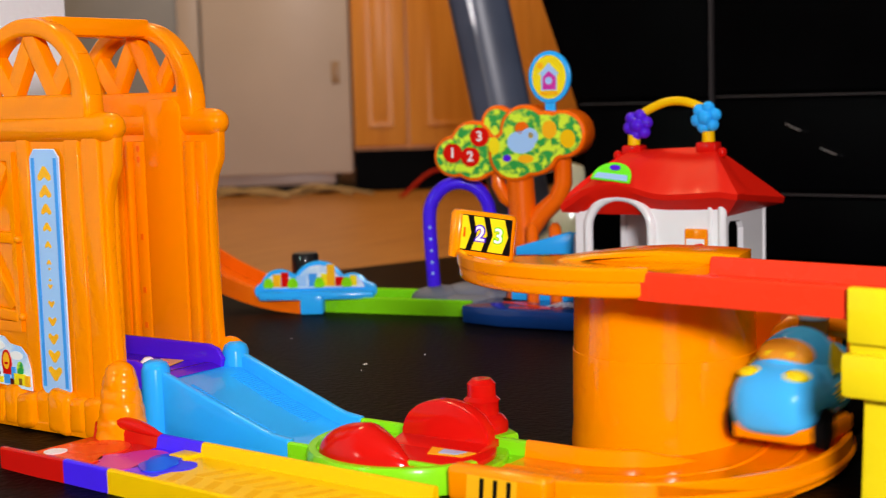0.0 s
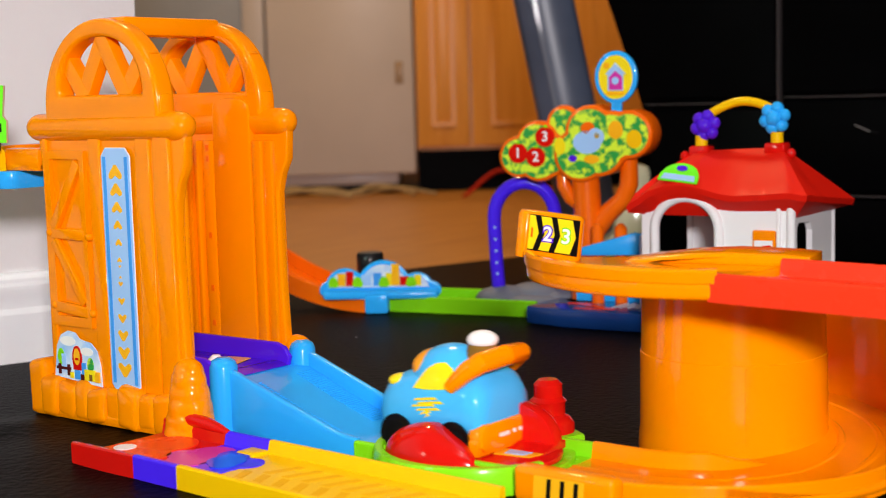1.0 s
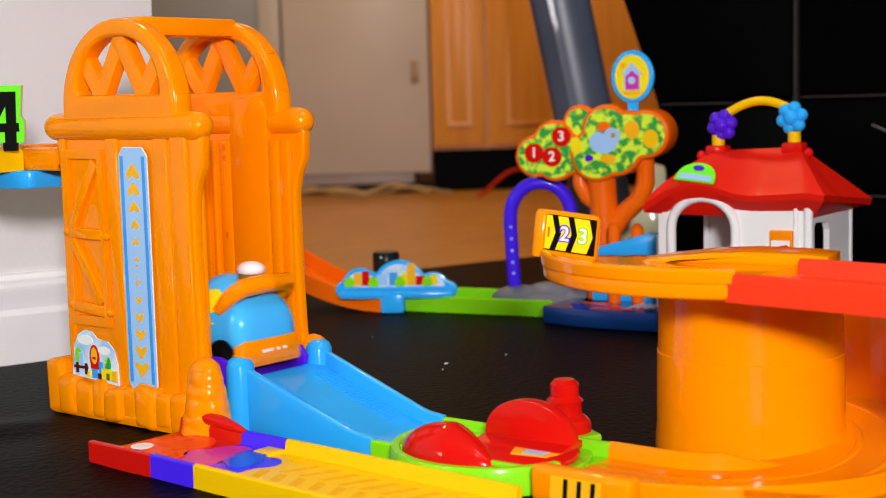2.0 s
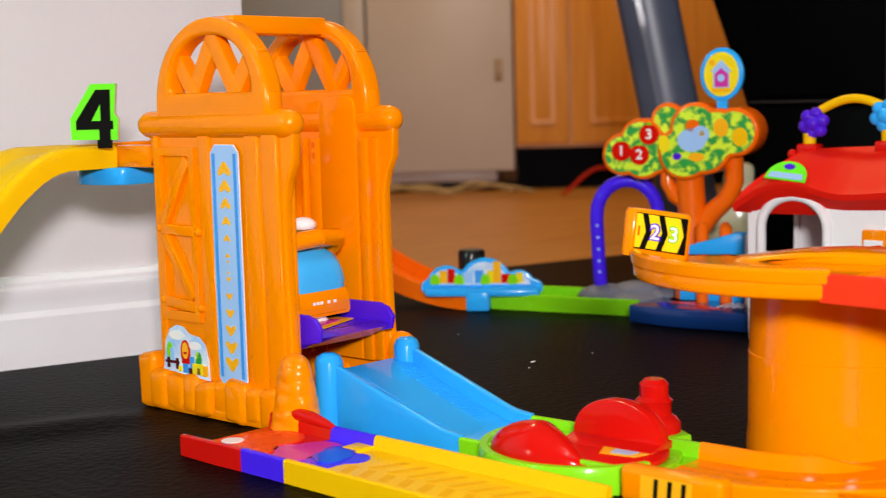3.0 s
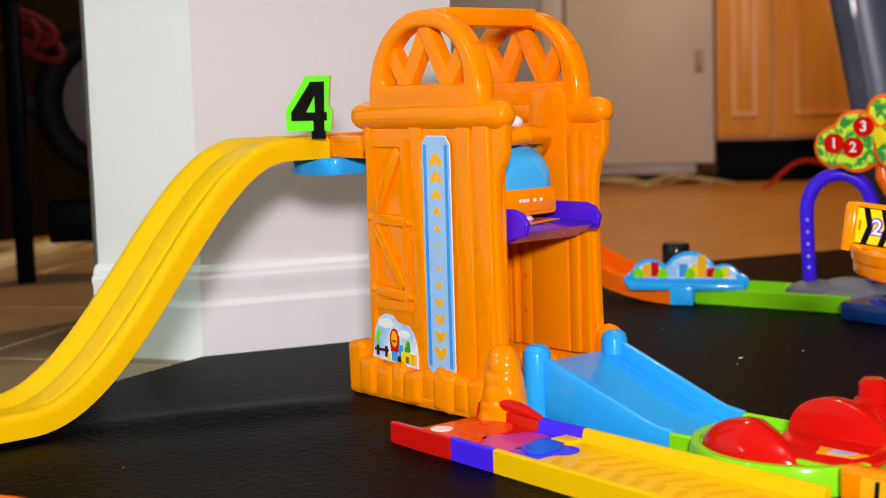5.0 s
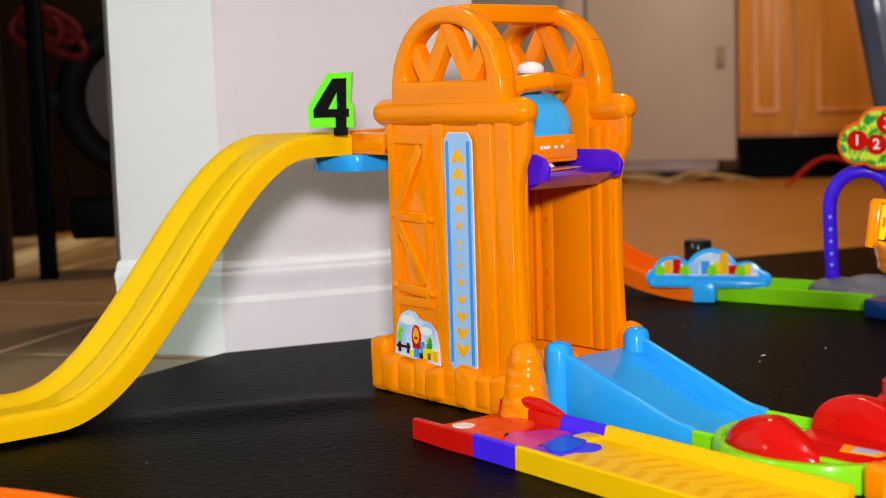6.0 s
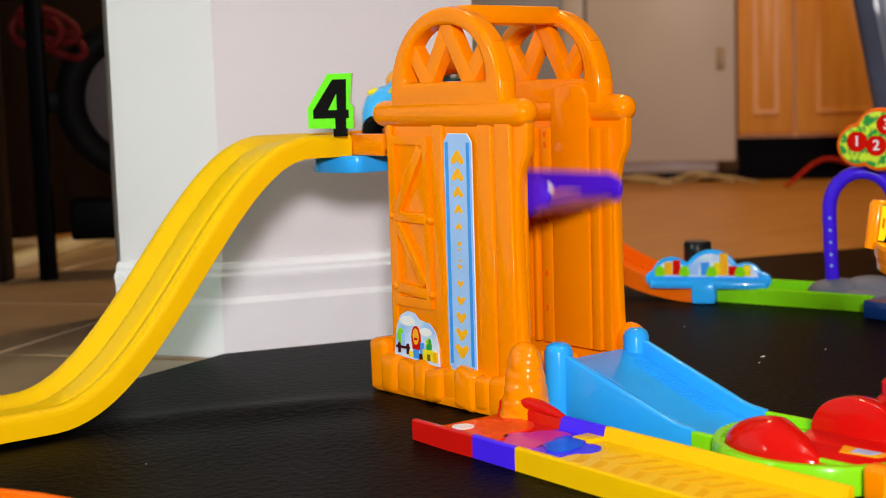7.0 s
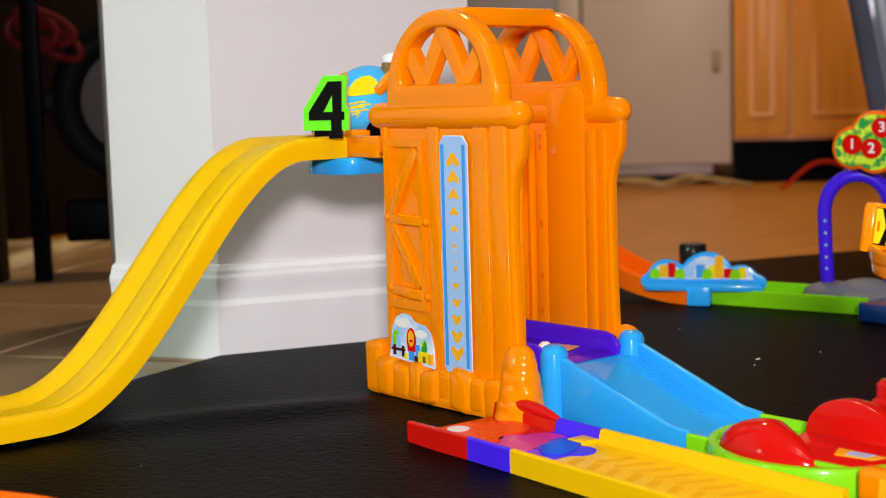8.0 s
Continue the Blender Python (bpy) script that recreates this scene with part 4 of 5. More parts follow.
def build_number_sign():
    n = thing("number_sign", "black number four on a neon green outlined board", "number sign", pose(-0.0745, 0.1475, 0.2500, 90, 0, -50))
    pts = [(-0.0178, -0.0215), (0.0222, -0.0222), (0.0230, -0.0040), (0.0200, 0.0), (0.0222, 0.0255), (0.0008, 0.0255), (-0.0180, -0.0035)]
    part("board", prism(pts, 0.006, "z", -0.006, 0.0006), CREAM, n, "cream board edge")
    part("green_face", prism(pts, 0.0008, "z", 0.0001), NEON, n, smooth=False)
    part("stand_tab", box(0.004, 0.016, -0.029, -0.0215, -0.005, 0.0, 0.0005), INK, n)
    four = bmesh.new()
    for poly in ([(0.0050, 0.0205), (0.0083, 0.0205), (0.0083, 0.0085), (0.0002, -0.0058), (-0.0130, -0.0058)],
                 [(0.0083, 0.0205), (0.0173, 0.0205), (0.0165, -0.0058), (0.0083, -0.0058)],
                 [(-0.0130, -0.0058), (0.0187, -0.0058), (0.0187, -0.0130), (-0.0130, -0.0130)],
                 [(0.0066, -0.0130), (0.0162, -0.0130), (0.0160, -0.0243), (0.0066, -0.0243)]):
        prism(poly, 0.0006, "z", 0.0010, bm=four)
    part("numeral", four, INK, n, "black numeral four", smooth=False)


build_ramp()
build_dial_piece()
build_ring()
build_column()
build_red_road()
build_strip()
build_slide()
build_number_sign()

# ---------------------------------------------------------------- far row of toys


def build_back_row():
    # axis of the far road: from (0.50, 0.23) to (0.60, -0.12)
    o = thing("orange_ramp", "orange road curving up off the mat", "toy ramp")
    st = []
    for i in range(14):
        u = i / 13
        x, y, z = 0.532 - 0.045 * u, 0.226 + 0.17 * u, 0.055 * u ** 2
        t = Vector((-0.045, 0.17, 0.11 * u)).normalized()
        r = t.cross(Vector(UP)).normalized()
        st.append(((x, y, z), r, r.cross(t)))
    part("road", sweep(lane_section(0.080, 0.022), st), DEEP_ORANGE, o, angle=30)
    g = thing("green_road", "lime green straight road piece on the mat", "toy road")
    part("road", sweep(lane_section(0.082, 0.019), straight((0.556, 0.212, 0), (0.600, 0.030, 0))), GREEN, g, angle=30)
    part("join_ring", lathe([(0.012, 0.0195), (0.016, 0.0195), (0.016, 0.0215), (0.012, 0.0215), (0.012, 0.0195)], 24), GREEN, g, m=pose(0.575, 0.09, -0.01))
    c = thing("town_sign_piece", "blue road joint with a cloud-shaped town sign", "toy sign", pose(0.5015, 0.2082, 0, 0, 0, -57))
    part("joint_block", box(-0.015, 0.013, -0.012, 0.05, 0.0, 0.024, 0.003), BLUE, c)
    part("ledge", box(-0.066, 0.073, -0.008, 0.022, 0.0165, 0.0275, 0.0045), BLUE, c)
    rim = [(-0.040, 0.030, 0.0236), (0.007, 0.030, 0.0326), (0.047, 0.028, 0.0195), (-0.0615, 0.0275, 0.0095), (0.0665, 0.0265, 0.0095)]
    flat = lambda pts, low: [(x, max(z, low)) for x, z in pts]
    part("cloud_board", prism(flat(cloud(rim, n=170), 0.0195), 0.008, "y", 0.002, 0.001), BLUE, c)
    f = part("cloud_print", prism(flat(cloud(rim[:3], 0.0048, 150), 0.0305), -0.001, "y", 0.0018), SKY_PRINT, c, "town picture print", smooth=False)
    for x0, x1, h, mat in ((-0.048, -0.0385, 0.0150, GOLD), (-0.038, -0.029, 0.0175, RED), (-0.0195, -0.0075, 0.0130, LIGHT_BLUE), (-0.005, 0.005, 0.0155, MID_BLUE),
                           (0.010, 0.017, 0.0150, LEMON), (0.017, 0.0265, 0.0260, GOLD), (0.0270, 0.0375, 0.0110, RED), (0.0445, 0.0525, 0.0125, LEMON)):
        part("print_house", box(x0, x1, 0.0002, 0.0008, 0.0325, 0.0325 + h), mat, f, smooth=False)
    for x in (-0.0535, -0.0240, 0.0075, 0.0405):
        part("print_tree", prism(cloud([(x, 0.0385, 0.0050), (x - 0.0022, 0.0350, 0.0042), (x + 0.0022, 0.0350, 0.0042)], n=24), -0.0009, "y", 0.0006), GREEN, f, smooth=False)
    k = thing("black_knob", "black ribbed knob standing behind the town sign", "knob", pose(0.526, 0.240, 0))
    part("stem", lathe([(0.0, 0.0), (0.012, 0.0), (0.010, 0.04), (0.0, 0.04)], 20), BLACK, k)
    part("cap", lathe([(0.0, 0.04), (0.014, 0.04), (0.0165, 0.043), (0.0165, 0.066), (0.0145, 0.069), (0.0, 0.069)], 24), BLACK, k)
    b = thing("clear_blue_road", "translucent blue road joint with red and white hatching", "toy road", pose(0.590, -0.045, 0, 0, 0, -70))
    part("body", prism([(-0.072, -0.046), (-0.02, -0.072), (0.075, -0.092), (0.14, -0.080), (0.14, 0.0), (-0.05, 0.02)], 0.020, "z", 0.0, 0.002), DARK_BLUE, b)
    part("upper_deck", prism([(-0.025, 0.0), (0.12, -0.012), (0.12, 0.05), (-0.01, 0.05)], 0.016, "z", 0.018, 0.003), BLUE, b)
    for q in range(9):
        x = 0.005 + q * 0.0085
        part("hatch", prism([(x + 0.02, -0.050), (x + 0.023, -0.050), (x + 0.034, -0.018), (x + 0.031, -0.018)], 0.0005, "z", 0.0203), WHITE, b, smooth=False)
    for pts in ([(-0.03, -0.020), (0.0, -0.020), (0.0, -0.026), (-0.03, -0.026)], [(-0.02, -0.030), (-0.012, -0.0265), (0.03, -0.058), (0.022, -0.061)], [(-0.015, -0.058), (0.032, -0.062), (0.032, -0.066), (-0.015, -0.062)]):
        part("red_zigzag", prism(pts, 0.0006, "z", 0.0203), TOMATO, b, smooth=False)
    # rock with the purple arch
    r = thing("purple_arch", "purple dotted arch standing on a grey rock base", "toy arch", pose(0.605, 0.062, 0, 0, 0, -57))
    rock = bmesh.new()
    for cx, cy, cz, a, h in ((-0.028, 0, 0.016, 0.034, 0.014), (0.008, 0.004, 0.016, 0.036, 0.017), (0.042, 0.0, 0.014, 0.032, 0.012), (0.0, -0.012, 0.008, 0.06, 0.014)):
        ellipsoid((cx, cy, cz), (a, 0.028, h), rock)
    part("rock_base", rock, GREY, r, "grey moulded rock")
    path = [(-0.034, 0, 0.02), (-0.0365, 0, 0.06), (-0.038, 0, 0.10)]
    path += [(-0.002 - 0.036 * math.cos(radians(a)), 0, 0.112 + 0.040 * math.sin(radians(a))) for a in range(0, 181, 15)] + [(0.034, 0, 0.09), (0.036, 0, 0.03)]
    part("arch", tube(path, 0.0080, 14), VIOLET, r)
    part("hook", tube([(-0.002, 0, 0.15), (-0.002, 0, 0.158), (-0.002, 0, 0.164)], [0.007, 0.005, 0.004], 12), PURPLE, r)
    for z in (0.045, 0.058, 0.072, 0.086, 0.1):
        part("dot", ellipsoid((-0.0345 - 0.035 * (z - 0.02), -0.0078, z), (0.0018, 0.0014, 0.0018), u=8, v=6), LIGHT_BLUE, r)
    s = thing("blue_gate", "sky blue flap gate with white hinge behind the deck", "toy gate", pose(0.575, -0.075, 0, 0, 0, -60))
    part("flap", prism([(-0.036, 0.075), (0.034, 0.075), (0.034, 0.098), (0.024, 0.100), (-0.036, 0.084)], 0.008, "y", 0, 0.0015), BLUE, s)
    part("hinge", tube([(0.036, 0.0, 0.0), (0.036, 0.0, 0.096), (0.036, 0, 0.099)], [0.0075, 0.0075, 0.004], 14), WHITE, s)
    for x in (-0.018, 0.008, 0.04):
        part("orange_stud", tube([(x, 0.016, 0.0), (x, 0.016, 0.104), (x, 0.016, 0.109)], [0.007, 0.007, 0.003], 10), DEEP_ORANGE, s)


def build_tree():
    t = thing("toy_tree", "orange toy tree with leafy printed boards and a round sign", "toy tree", pose(0.5955, -0.030, 0, 0, 0, -74))
    Y = 0.012
    part("trunk", tube([(-0.002, Y, 0.0), (-0.002, Y, 0.07), (-0.003, Y, 0.10), (-0.006, Y, 0.16), (-0.006, Y, 0.2)], [0.024, 0.018, 0.0165, 0.016, 0.015], 16), DEEP_ORANGE, t)
    part("branch", tube([(0.002, Y, 0.095), (0.020, Y, 0.118), (0.038, Y, 0.134), (0.045, Y, 0.152), (0.045, Y, 0.19)], [0.012, 0.0115, 0.011, 0.0105, 0.010], 14), DEEP_ORANGE, t)
    part("branch", tube([(-0.008, Y, 0.125), (-0.024, Y, 0.136), (-0.032, Y, 0.150), (-0.034, Y, 0.185)], [0.009, 0.009, 0.0085, 0.008], 12), DEEP_ORANGE, t)
    part("root_base", lathe([(0.0, 0.0), (0.045, 0.0), (0.040, 0.012), (0.026, 0.02), (0.0, 0.02)], 24), DEEP_ORANGE, t)
    groups = (([(-0.082, 0.184, 0.0245), (-0.060, 0.199, 0.026), (-0.046, 0.186, 0.0255), (-0.058, 0.182, 0.027)], 0.0, 0.024, 0.0042),
              ([(-0.030, 0.222, 0.020), (-0.018, 0.210, 0.025)], 0.006, 0.012, 0.0045),
              ([(-0.006, 0.186, 0.031), (0.006, 0.213, 0.029), (0.030, 0.205, 0.030), (0.050, 0.208, 0.0275), (0.015, 0.194, 0.033)], -0.010, 0.048, 0.0045))
    boards = []
    for circ, y, d, edge in groups:
        boards.append(part("leaf_board", prism(cloud(circ), d, "y", y, 0.0032, seg=3), DEEP_ORANGE, t))
        part("leaf_print", prism(cloud(circ, edge), -0.0008, "y", y - 0.0001), LEAF, boards[-1], "green leafy print", smooth=False)
    for x, z, txt in ((-0.0825, 0.188, "1"), (-0.061, 0.1835, "2"), (-0.0495, 0.2065, "3")):
        part("apple", prism(circle(x, z, 0.0115, 24), -0.0009, "y", -0.0009), RED, boards[0], smooth=False)
        part("apple_leaf", prism([(x - 0.003, z + 0.011), (x + 0.004, z + 0.0105), (x + 0.001, z + 0.0145)], -0.0005, "y", -0.0018), GREEN, boards[0], smooth=False)
        lettering(txt, 0.016, WHITE, boards[0], pose(x, -0.0022, z, 90, 0, 0), grow=0.0003)
    y = -0.0109
    for x, z, a, b, mat, nm in ((0.003, 0.200, 0.0165, 0.013, LIGHT_BLUE, "bird"), (0.013, 0.206, 0.010, 0.010, LIGHT_BLUE, "bird_head"), (0.004, 0.216, 0.008, 0.007, DEEP_ORANGE, "crest"), (0.0145, 0.2075, 0.003, 0.0032, YELLOW, "beak"),
                                (-0.029, 0.196, 0.0065, 0.0100, LEMON, "pear"), (0.036, 0.2135, 0.0085, 0.0102, GOLD, "orange_fruit"), (0.057, 0.203, 0.0088, 0.0105, YELLOW, "lemon_fruit"), (0.008, 0.181, 0.009, 0.005, GOLD, "foot"), (-0.014, 0.182, 0.005, 0.004, PURPLE, "berry")):
        part(nm, prism([(x + a * c, z + b * s) for c, s in circle(0, 0, 1, 20)], -0.0005 - 0.0001 * (nm in ("beak", "bird_head")), "y", y), mat, boards[2], smooth=False)
    s = part("round_sign", prism([(0.034 + 0.0245 * c, 0.272 + 0.0295 * q) for c, q in circle(0, 0, 1, 40)], 0.008, "y", 0.0, 0.0015), BLUE, t, "blue rimmed round sign")
    part("sign_face", prism([(0.034 + 0.0195 * c, 0.272 + 0.0245 * q) for c, q in circle(0, 0, 1, 40)], -0.0006, "y", -0.0001), LEMON, s, smooth=False)
    part("sign_house", prism([(0.025, 0.257), (0.043, 0.257), (0.043, 0.275), (0.046, 0.275), (0.034, 0.288), (0.022, 0.275), (0.025, 0.275)], -0.0005, "y", -0.0008), LIGHT_BLUE, s, smooth=False)
    part("sign_door", prism([(0.027, 0.258), (0.042, 0.258), (0.042, 0.272), (0.034, 0.279), (0.027, 0.272)], -0.0005, "y", -0.0014), PINK, s, smooth=False)
    part("sign_step", box(0.024, 0.044, -0.0022, -0.0014, 0.2525, 0.256), GOLD, s, smooth=False)
    part("sign_window", prism(circle(0.034, 0.268, 0.0042, 16), -0.0005, "y", -0.0020), LIGHT_BLUE, s, smooth=False)
    part("sign_dot", prism(circle(0.024, 0.285, 0.0035, 12), -0.0005, "y", -0.0008), GOLD, s, smooth=False)
    part("sign_stem", box(0.028, 0.040, 0.001, 0.008, 0.23, 0.246, 0.001), BLUE, t)


def eave_height(x, y):
    """The roof's edge: a raised brow over the arched door, drooping at the sides."""
    if y < -0.055:
        return float(np.interp(x, [-0.094, -0.086, -0.074, -0.058, -0.039, -0.018, 0.002, 0.018, 0.045, 0.075, 0.090], [0.138, 0.146, 0.1545, 0.1600, 0.1620, 0.1590, 0.1535, 0.1515, 0.1530, 0.1555, 0.1530]))
    return float(np.interp(y, [-0.066, 0.075], [0.138, 0.138] if x < 0 else [0.153, 0.139]))


def build_house():
    h = thing("toy_house", "white toy barn house with a flared red roof and carry handle", "toy house", pose(0.563, -0.236, 0, 0, 0, -86))
    X0, X1, D0, D1 = -0.086, 0.075, -0.057, 0.064
    # front wall with an arched opening
    hole = [(-0.071, 0.0), (-0.071, 0.116)] + [(-0.036 - 0.035 * math.cos(math.pi * i / 18), 0.116 + 0.032 * math.sin(math.pi * i / 18)) for i in range(1, 18)] + [(-0.001, 0.116), (-0.001, 0.0)]
    front = [(X0, 0.0), (X0, 0.142), (-0.076, 0.151), (-0.058, 0.157), (-0.039, 0.159), (-0.018, 0.156), (0.006, 0.149), (0.03, 0.149), (X1, 0.151), (X1, 0.0)]
    part("front_wall", prism(front + list(reversed(hole)), 0.006, "y", D0, 0.0), WHITE, h, smooth=False)
    part("arch_trim", tube([(x, D0 - 0.001, z) for x, z in hole], 0.0050, 12), WHITE, h)
    side = [(D0 + 0.0062, 0.0), (D0 + 0.0062, 0.140), (D1, 0.137), (D1, 0.0), (-0.002, 0.0), (-0.002, 0.114), (-0.008, 0.122), (-0.040, 0.124), (-0.045, 0.120), (-0.045, 0.0)]
    part("side_wall", prism(side, -0.006, "x", X1), WHITE, h, smooth=False)
    wide = [(D0 + 0.0062, 0.0), (D0 + 0.0062, 0.136), (D1, 0.136), (D1, 0.0), (0.056, 0.0), (0.056, 0.127), (-0.045, 0.127), (-0.045, 0.0)]
    part("side_wall", prism(wide, 0.006, "x", X0), WHITE, h, smooth=False)
    back = [(X0 + 0.0062, 0.0), (X0 + 0.0062, 0.137), (X1 - 0.0062, 0.137), (X1 - 0.0062, 0.0), (0.05, 0.0), (0.05, 0.128), (-0.050, 0.128), (-0.050, 0.0)]
    part("back_wall", prism(back, -0.006, "y", D1), WHITE, h, smooth=False)
    part("corner_post", tube([(X1 - 0.002, D0 + 0.001, 0.0), (X1 - 0.002, D0 + 0.001, 0.151)], 0.0045, 12), WHITE, h)
    part("corner_post", tube([(X1 - 0.002, D1 - 0.002, 0.0), (X1 - 0.002, D1 - 0.002, 0.137)], 0.004, 12), WHITE, h)
    part("wall_pilaster", box(0.0590, 0.0630, D0 - 0.0025, D0 + 0.001, 0.0, 0.150, 0.001), WHITE, h)
    w = part("window_frame", box(0.0348, 0.0585, D0 - 0.004, D0 + 0.001, 0.080, 0.1175, 0.002), ORANGE, h, "orange window frame")
    part("window_pane", box(0.0372, 0.0560, D0 - 0.0047, D0 - 0.003, 0.084, 0.1075), WHITE, w, smooth=False)
    part("window_mark", prism(cloud([(0.0485, 0.0985, 0.0042), (0.0525, 0.0995, 0.0038), (0.0555, 0.0970, 0.0026)], n=30), -0.0005, "y", D0 - 0.0048), RED, w, smooth=False)
    # hipped roof on a short ridge
    loop = [(-0.094 + 0.184 * k / 40, -0.066) for k in range(40)] + [(0.090, -0.066 + 0.141 * k / 16) for k in range(16)]
    loop += [(0.090 - 0.184 * k / 24, 0.075) for k in range(24)] + [(-0.094, 0.075 - 0.141 * k / 16) for k in range(16)]
    b = bmesh.new()
    n = len(loop)
    loops = []
    for k in range(11):
        q = k / 10
        row = []
        for x, y in loop:
            rx = min(max(x, -0.048), 0.043)
            brow = math.exp(-((x + 0.041) / 0.024) ** 2) if y < -0.06 else 0.0
            z0, z1 = eave_height(x, y), 0.1925 + 0.04 * (rx + 0.048)
            spread = 0.0035 * (1 - q) ** 5
            row.append(b.verts.new((x + (rx - x) * q + math.copysign(spread, x) * (abs(x) > 0.089), y * (1 - q) + math.copysign(0.0015 * q, y) - spread * (y < -0.06), z0 + (z1 - z0) * q ** (0.92 - 0.40 * brow if x > -0.09 else 0.62))))
        loops.append(row)
    for a, c in zip(loops, loops[1:]):
        for i in range(n):
            b.faces.new((a[i], a[(i + 1) % n], c[(i + 1) % n], c[i]))
    b.faces.new(loops[-1])
    low = [b.verts.new((v.co.x * 0.985, v.co.y * 0.985, v.co.z - 0.006)) for v in loops[0]]
    inner = [b.verts.new((v.co.x * 0.80, v.co.y * 0.72, 0.129)) for v in loops[0]]
    for i in range(n):
        k = (i + 1) % n
        b.faces.new((low[i], low[k], loops[0][k], loops[0][i]))
        b.faces.new((low[i], inner[i], inner[k], low[k]))
    b.faces.new(inner)
    roof = part("roof", b, ROOF_RED, h, "flared glossy red roof", angle=28)
    # ridge blocks, flowers and handle
    for x, z in ((-0.044, 0.1905), (0.038, 0.1935)):
        part("ridge_block", box(x - 0.011, x + 0.011, -0.010, 0.010, z - 0.006, z + 0.0075, 0.003), RED, roof)
        part("yellow_stub", tube([(x, 0, z + 0.006), (x, 0, z + 0.018)], 0.0065, 12), YELLOW, roof)
    for dx in (-0.061, 0.054):
        part("roof_stud", ellipsoid((dx, -0.004, 0.187 if dx < 0 else 0.190), (0.005, 0.005, 0.0055), u=12, v=8), RED, roof)
    for x, z, mat, nm in ((-0.0395, 0.2185, PURPLE, "purple_flower"), (0.0355, 0.2255, BLUE, "blue_flower")):
        fl = bmesh.new()
        for i in range(6):
            a = radians(60 * i + 15)
            ellipsoid((x + 0.0098 * math.cos(a), 0, z + 0.0100 * math.sin(a)), (0.0070, 0.0068, 0.0070), fl, 12, 8)
        ellipsoid((x, -0.002, z), (0.0085, 0.0085, 0.0085), fl, 12, 8)
        part(nm, fl, mat, roof)
    part("handle", tube([(-0.036 + 0.066 * i / 16, 0.003, 0.2285 + 0.0145 * math.sin(math.pi * (0.04 + 0.80 * i / 16))) for i in range(17)], 0.0046, 12), YELLOW, roof, "yellow carry handle")
    half = [(0.0215 * math.cos(radians(a)), 0.0235 * math.sin(radians(a)) ** 0.8) for a in range(0, 181, 9)]
    sg = part("roof_label", prism(half, 0.0016, "z", 0.0), NEON, roof, "lime green half-round label with bars", m=pose(-0.0415, -0.0675, 0.1640, 48, 6, 0))
    part("label_bar", prism([(-0.0185, 0.0015), (0.0185, 0.0015), (0.0165, 0.0085), (-0.0165, 0.0085)], 0.0005, "z", 0.0017), LIGHT_BLUE, sg, smooth=False)
    part("label_spot", prism([(0.006 * a, 0.0165 + 0.0035 * c) for a, c in circle(0, 0, 1, 14)], 0.0005, "z", 0.0017), PURPLE, sg, smooth=False)


build_back_row()
build_tree()
build_house()

# ---------------------------------------------------------------- car


